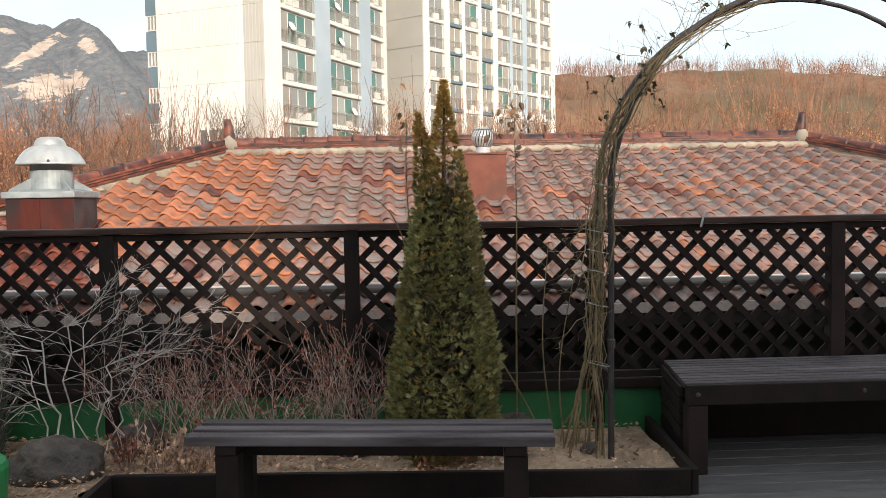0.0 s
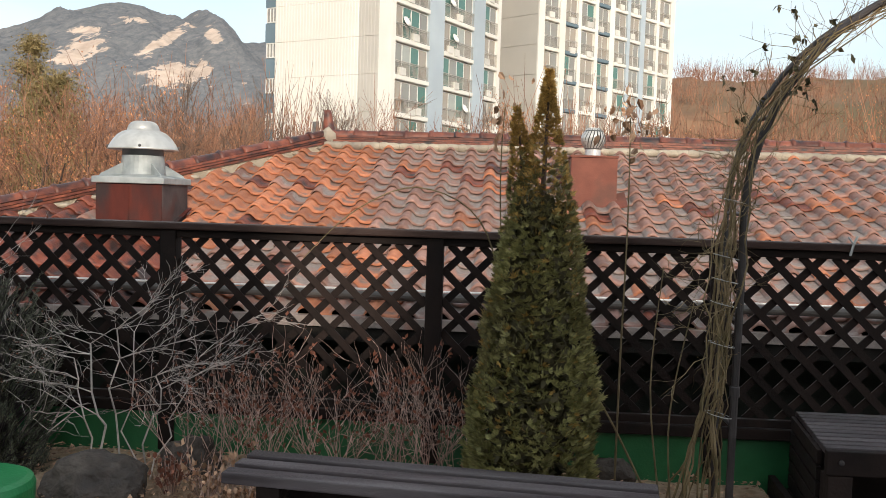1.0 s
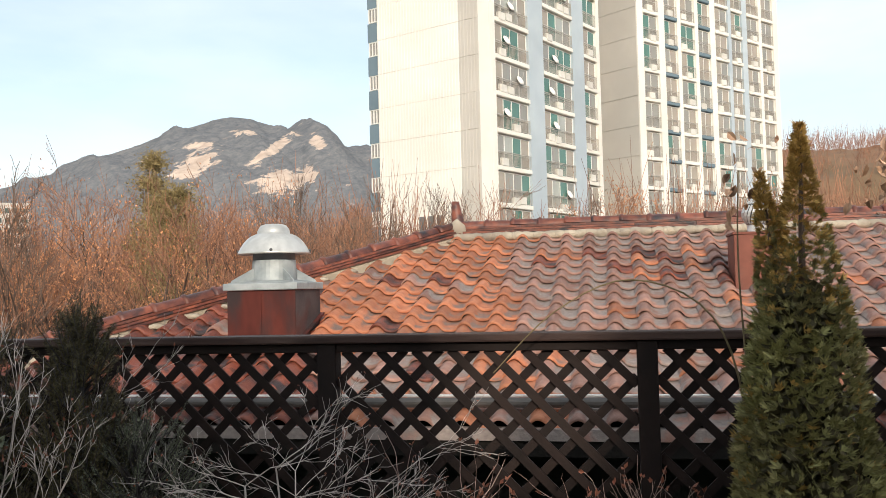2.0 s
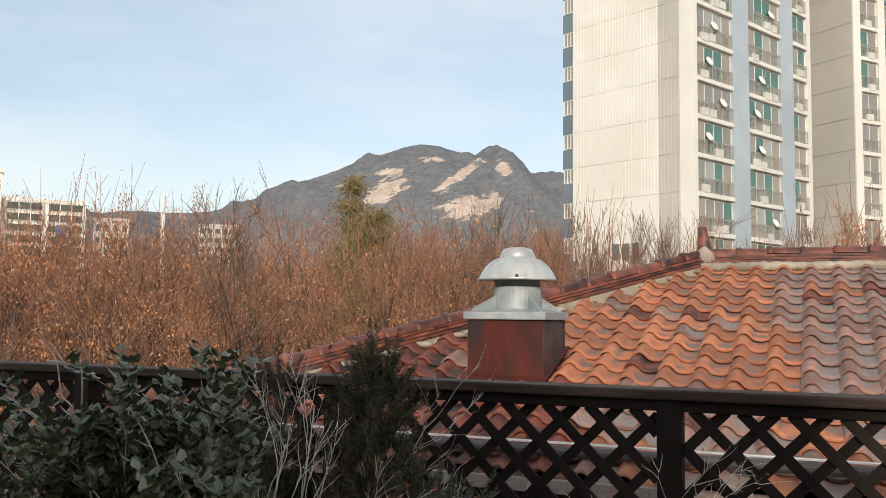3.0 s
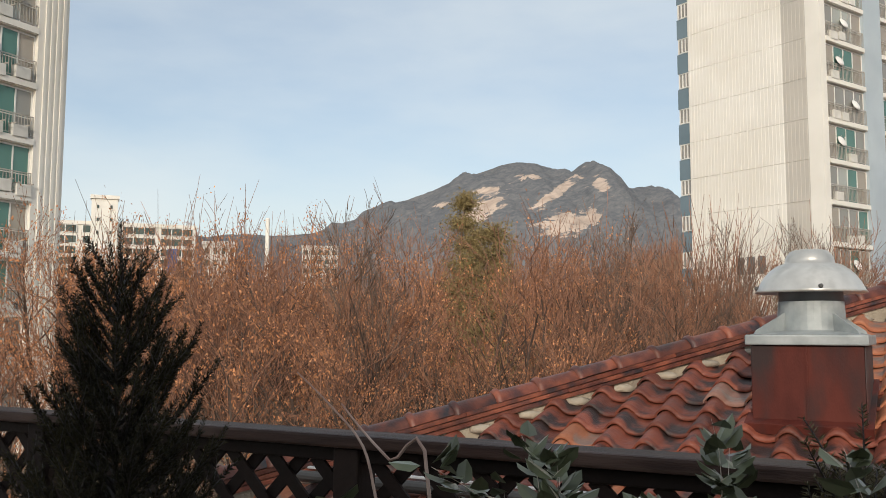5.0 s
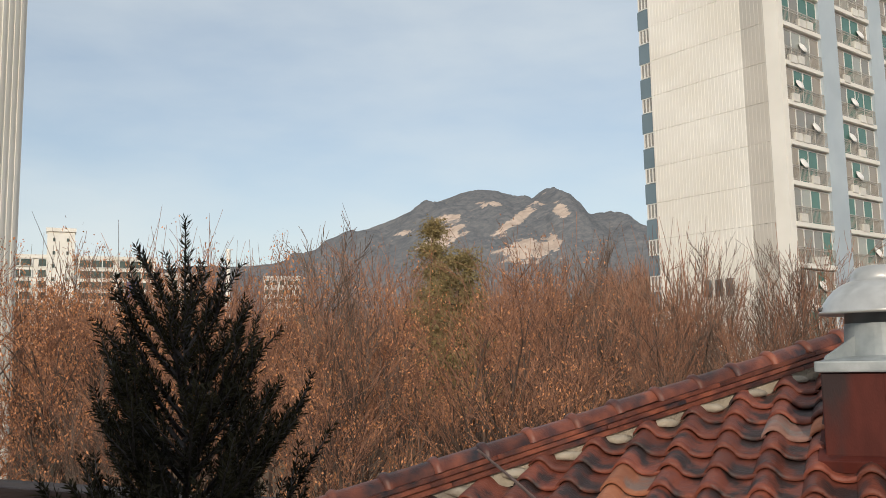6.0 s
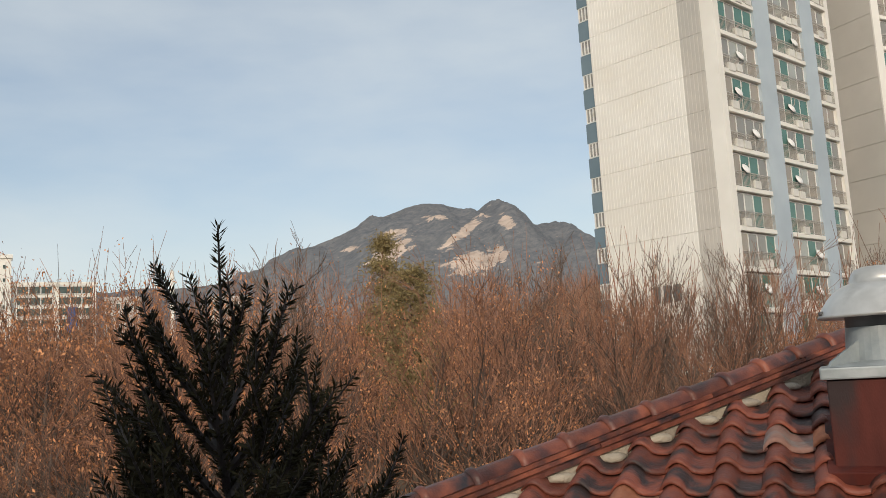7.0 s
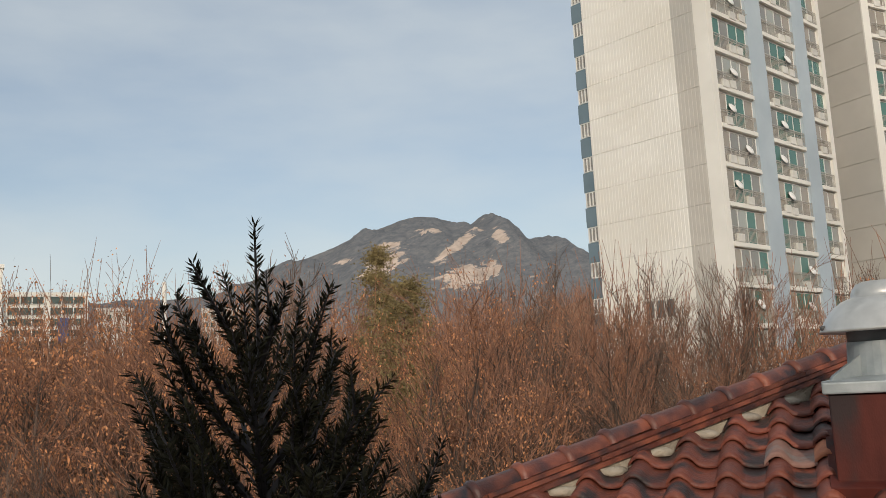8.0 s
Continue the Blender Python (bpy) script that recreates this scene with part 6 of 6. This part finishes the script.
def cane(name, points, r0, label, leaves=0, leaf_mat="bud", size=0.05, seed=0, bark="cane"):
    ob = thing(name, points[0], label, "climber")
    b = Vector(points[0])
    bm = bmesh.new()
    P_ = [Vector(p) - b for p in points]
    fine = []
    for i in range(len(P_) - 1):
        p0, p1, p2, p3 = P_[max(i - 1, 0)], P_[i], P_[i + 1], P_[min(i + 2, len(P_) - 1)]
        for s_ in range(5):
            t = s_ / 5
            fine.append(0.5 * ((2 * p1) + (p2 - p0) * t + (2 * p0 - 5 * p1 + 4 * p2 - p3) * t * t + (3 * p1 - p0 - 3 * p2 + p3) * t ** 3))
    fine.append(P_[-1])
    pipe(bm, fine, [r0 * (1 - 0.6 * i / len(fine)) for i in range(len(fine))], 6)
    part("stem", bm, M[bark], ob)
    if leaves:
        rng = np.random.default_rng(seed)
        c = np.array(fine[-1])
        P = c + rng.normal(0, 0.05, (leaves, 3)) * np.array([1, 1, 1.7])
        U = rand_unit(rng, leaves) * size * 0.6 + np.array([0, 0, -size * 0.6])
        S = np.cross(U, rand_unit(rng, leaves))
        S = S / (np.linalg.norm(S, axis=1)[:, None] + 1e-9) * size * 0.28
        stuff_part("withered_leaves", leaf_mesh("withered_leaves", P, U, S, M[leaf_mat], 0.5, True), None, ob, "curled brown dead leaves")
    return ob


cane("arching_cane", [(1.42, 2.72, 0.08), (1.36, 2.66, 0.9), (1.24, 2.62, 1.33), (0.95, 2.60, 1.475), (0.66, 2.60, 1.36), (0.42, 2.60, 1.13)], 0.005, "thin arching bare cane over the fence")
cane("leaning_cane", [(2.06, 2.50, 0.07), (1.88, 2.50, 0.42), (1.70, 2.50, 0.74), (1.72, 2.52, 0.95)], 0.006, "slanting grey bare cane in the bed")
cane("dry_sapling", [(1.93, 2.82, 0.07), (1.935, 2.83, 0.7), (1.945, 2.84, 1.3), (1.94, 2.85, 1.84)], 0.006, "thin stem with withered curled leaves on top", 40, "dry_leaf", 0.055, 3)
cane("dry_sapling", [(1.40, 2.60, 0.07), (1.36, 2.58, 0.9), (1.33, 2.56, 1.5), (1.34, 2.55, 1.86)], 0.005, "thin stem with pale withered leaves beside the conifer", 16, "dry_leaf", 0.05, 4)
cane("upright_cane", [(2.10, 2.55, 0.07), (2.04, 2.56, 0.6), (2.08, 2.58, 1.15)], 0.005, "thin upright bare cane in the bed")
cane("upright_cane", [(2.14, 2.50, 0.07), (2.12, 2.50, 0.5), (2.20, 2.48, 1.0)], 0.005, "thin upright bare cane beside the arch")

for pts_ in ([(-2.37, 2.3, 1.04), (-2.467, 2.32, 1.204), (-2.521, 2.34, 1.325), (-2.62, 2.36, 1.403), (-2.701, 2.36, 1.464)],
             [(-2.35, 2.3, 1.25), (-2.448, 2.32, 1.308), (-2.539, 2.36, 1.356), (-2.602, 2.38, 1.402)]):
    cane("bare_branch", [(pts_[0][0] - 0.03, pts_[0][1] + 0.02, 0.07), *pts_], 0.0042, "crooked brown bare branch above the evergreen shrub", bark="twig_brown")

# leaf litter on the soil
rl = np.random.default_rng(8)
P, U, S = [], [], []
while len(P) < 6500:
    x, y = rl.uniform(-2.5, 2.62), rl.uniform(1.6, 2.92)
    if x > -0.16 and y < 2.09 - 0.061 * (x + 0.085):
        continue
    dens = 0.45 if x > 1.9 else 1.0
    if rl.random() > dens:
        continue
    a = rl.uniform(0, 6.28)
    ln = rl.uniform(0.012, 0.036)
    u = np.array([math.cos(a), math.sin(a), rl.uniform(-0.2, 0.5)]) * ln
    s = np.cross(u, np.array([rl.normal(0, 0.4), rl.normal(0, 0.4), 1]))
    P.append((x, y, 0.075 + rl.uniform(0, 0.03))), U.append(u), S.append(s / np.linalg.norm(s) * ln * 0.34)
litter = new("leaf_litter", leaf_mesh("leaf_litter", P, U, S, M["dry_leaf"], 0.35))
tagged(litter, "brown fallen leaves scattered over the soil", "leaves", kind="stuff")



def leaf_tuft(x, y, r, h, seed, mat, label):
    """A low clump of curled dead leaves on short stalks."""
    rng = np.random.default_rng(seed)
    ob = thing("dry_plant", (x, y, 0.06), label, "plant")
    segs, P, U, S = [], [], [], []
    for _ in range(26):
        a, f = rng.uniform(0, 6.28), math.sqrt(rng.random())
        e = np.array([math.cos(a) * r * f, math.sin(a) * r * f, h * rng.uniform(0.4, 1.0)])
        segs.append((np.array([e[0] * 0.3, e[1] * 0.3, 0.0]), e, 0.0025, 0.0015))
        for _ in range(5):
            u = rand_unit(rng, 1)[0] * 0.018 + np.array([0, 0, -0.016])
            s = np.cross(u, rand_unit(rng, 1)[0])
            P.append(e * rng.uniform(0.6, 1.0) + rng.normal(0, 0.012, 3)), U.append(u), S.append(s / (np.linalg.norm(s) + 1e-9) * 0.010)
    stuff_part("stalk_spray", twig_mesh("stalk_spray", segs, M["twig_brown"], 4), None, ob)
    stuff_part("leaves", leaf_mesh("leaves", P, U, S, M[mat], 0.4, True), None, ob)


leaf_tuft(1.55, 2.30, 0.10, 0.10, 1, "rust_leaf", "tuft of curled orange-brown dead leaves on the soil")
leaf_tuft(1.42, 2.22, 0.07, 0.08, 2, "rust_leaf", "tuft of curled orange-brown dead leaves on the soil")
leaf_tuft(0.08, 2.30, 0.13, 0.17, 3, "dry_leaf", "clump of brown withered leaves beside the boulder")
leaf_tuft(0.25, 2.22, 0.10, 0.12, 4, "dry_leaf", "clump of brown withered leaves beside the boulder")
leaf_tuft(-0.10, 2.34, 0.09, 0.20, 5, "bud", "clump of brown withered leaves beside the boulder")

# ---------- pieces of floor and roof ----------
board_me = finish(boxes((-8.9, 7.4, 0.003, 0.137, -0.04, 0.0), bevel=0.004), "deck_board", M["deck"])
for i in range(84):
    y0 = -8.9 + i * 0.14
    if y0 > 2.75:
        break
    ob = part("deck_board", board_me, None, deck)
    ob.location = (0, y0, 0)
for m, key in tile_rows:
    part("tile", tile_me[key], None, roof).matrix_world = m
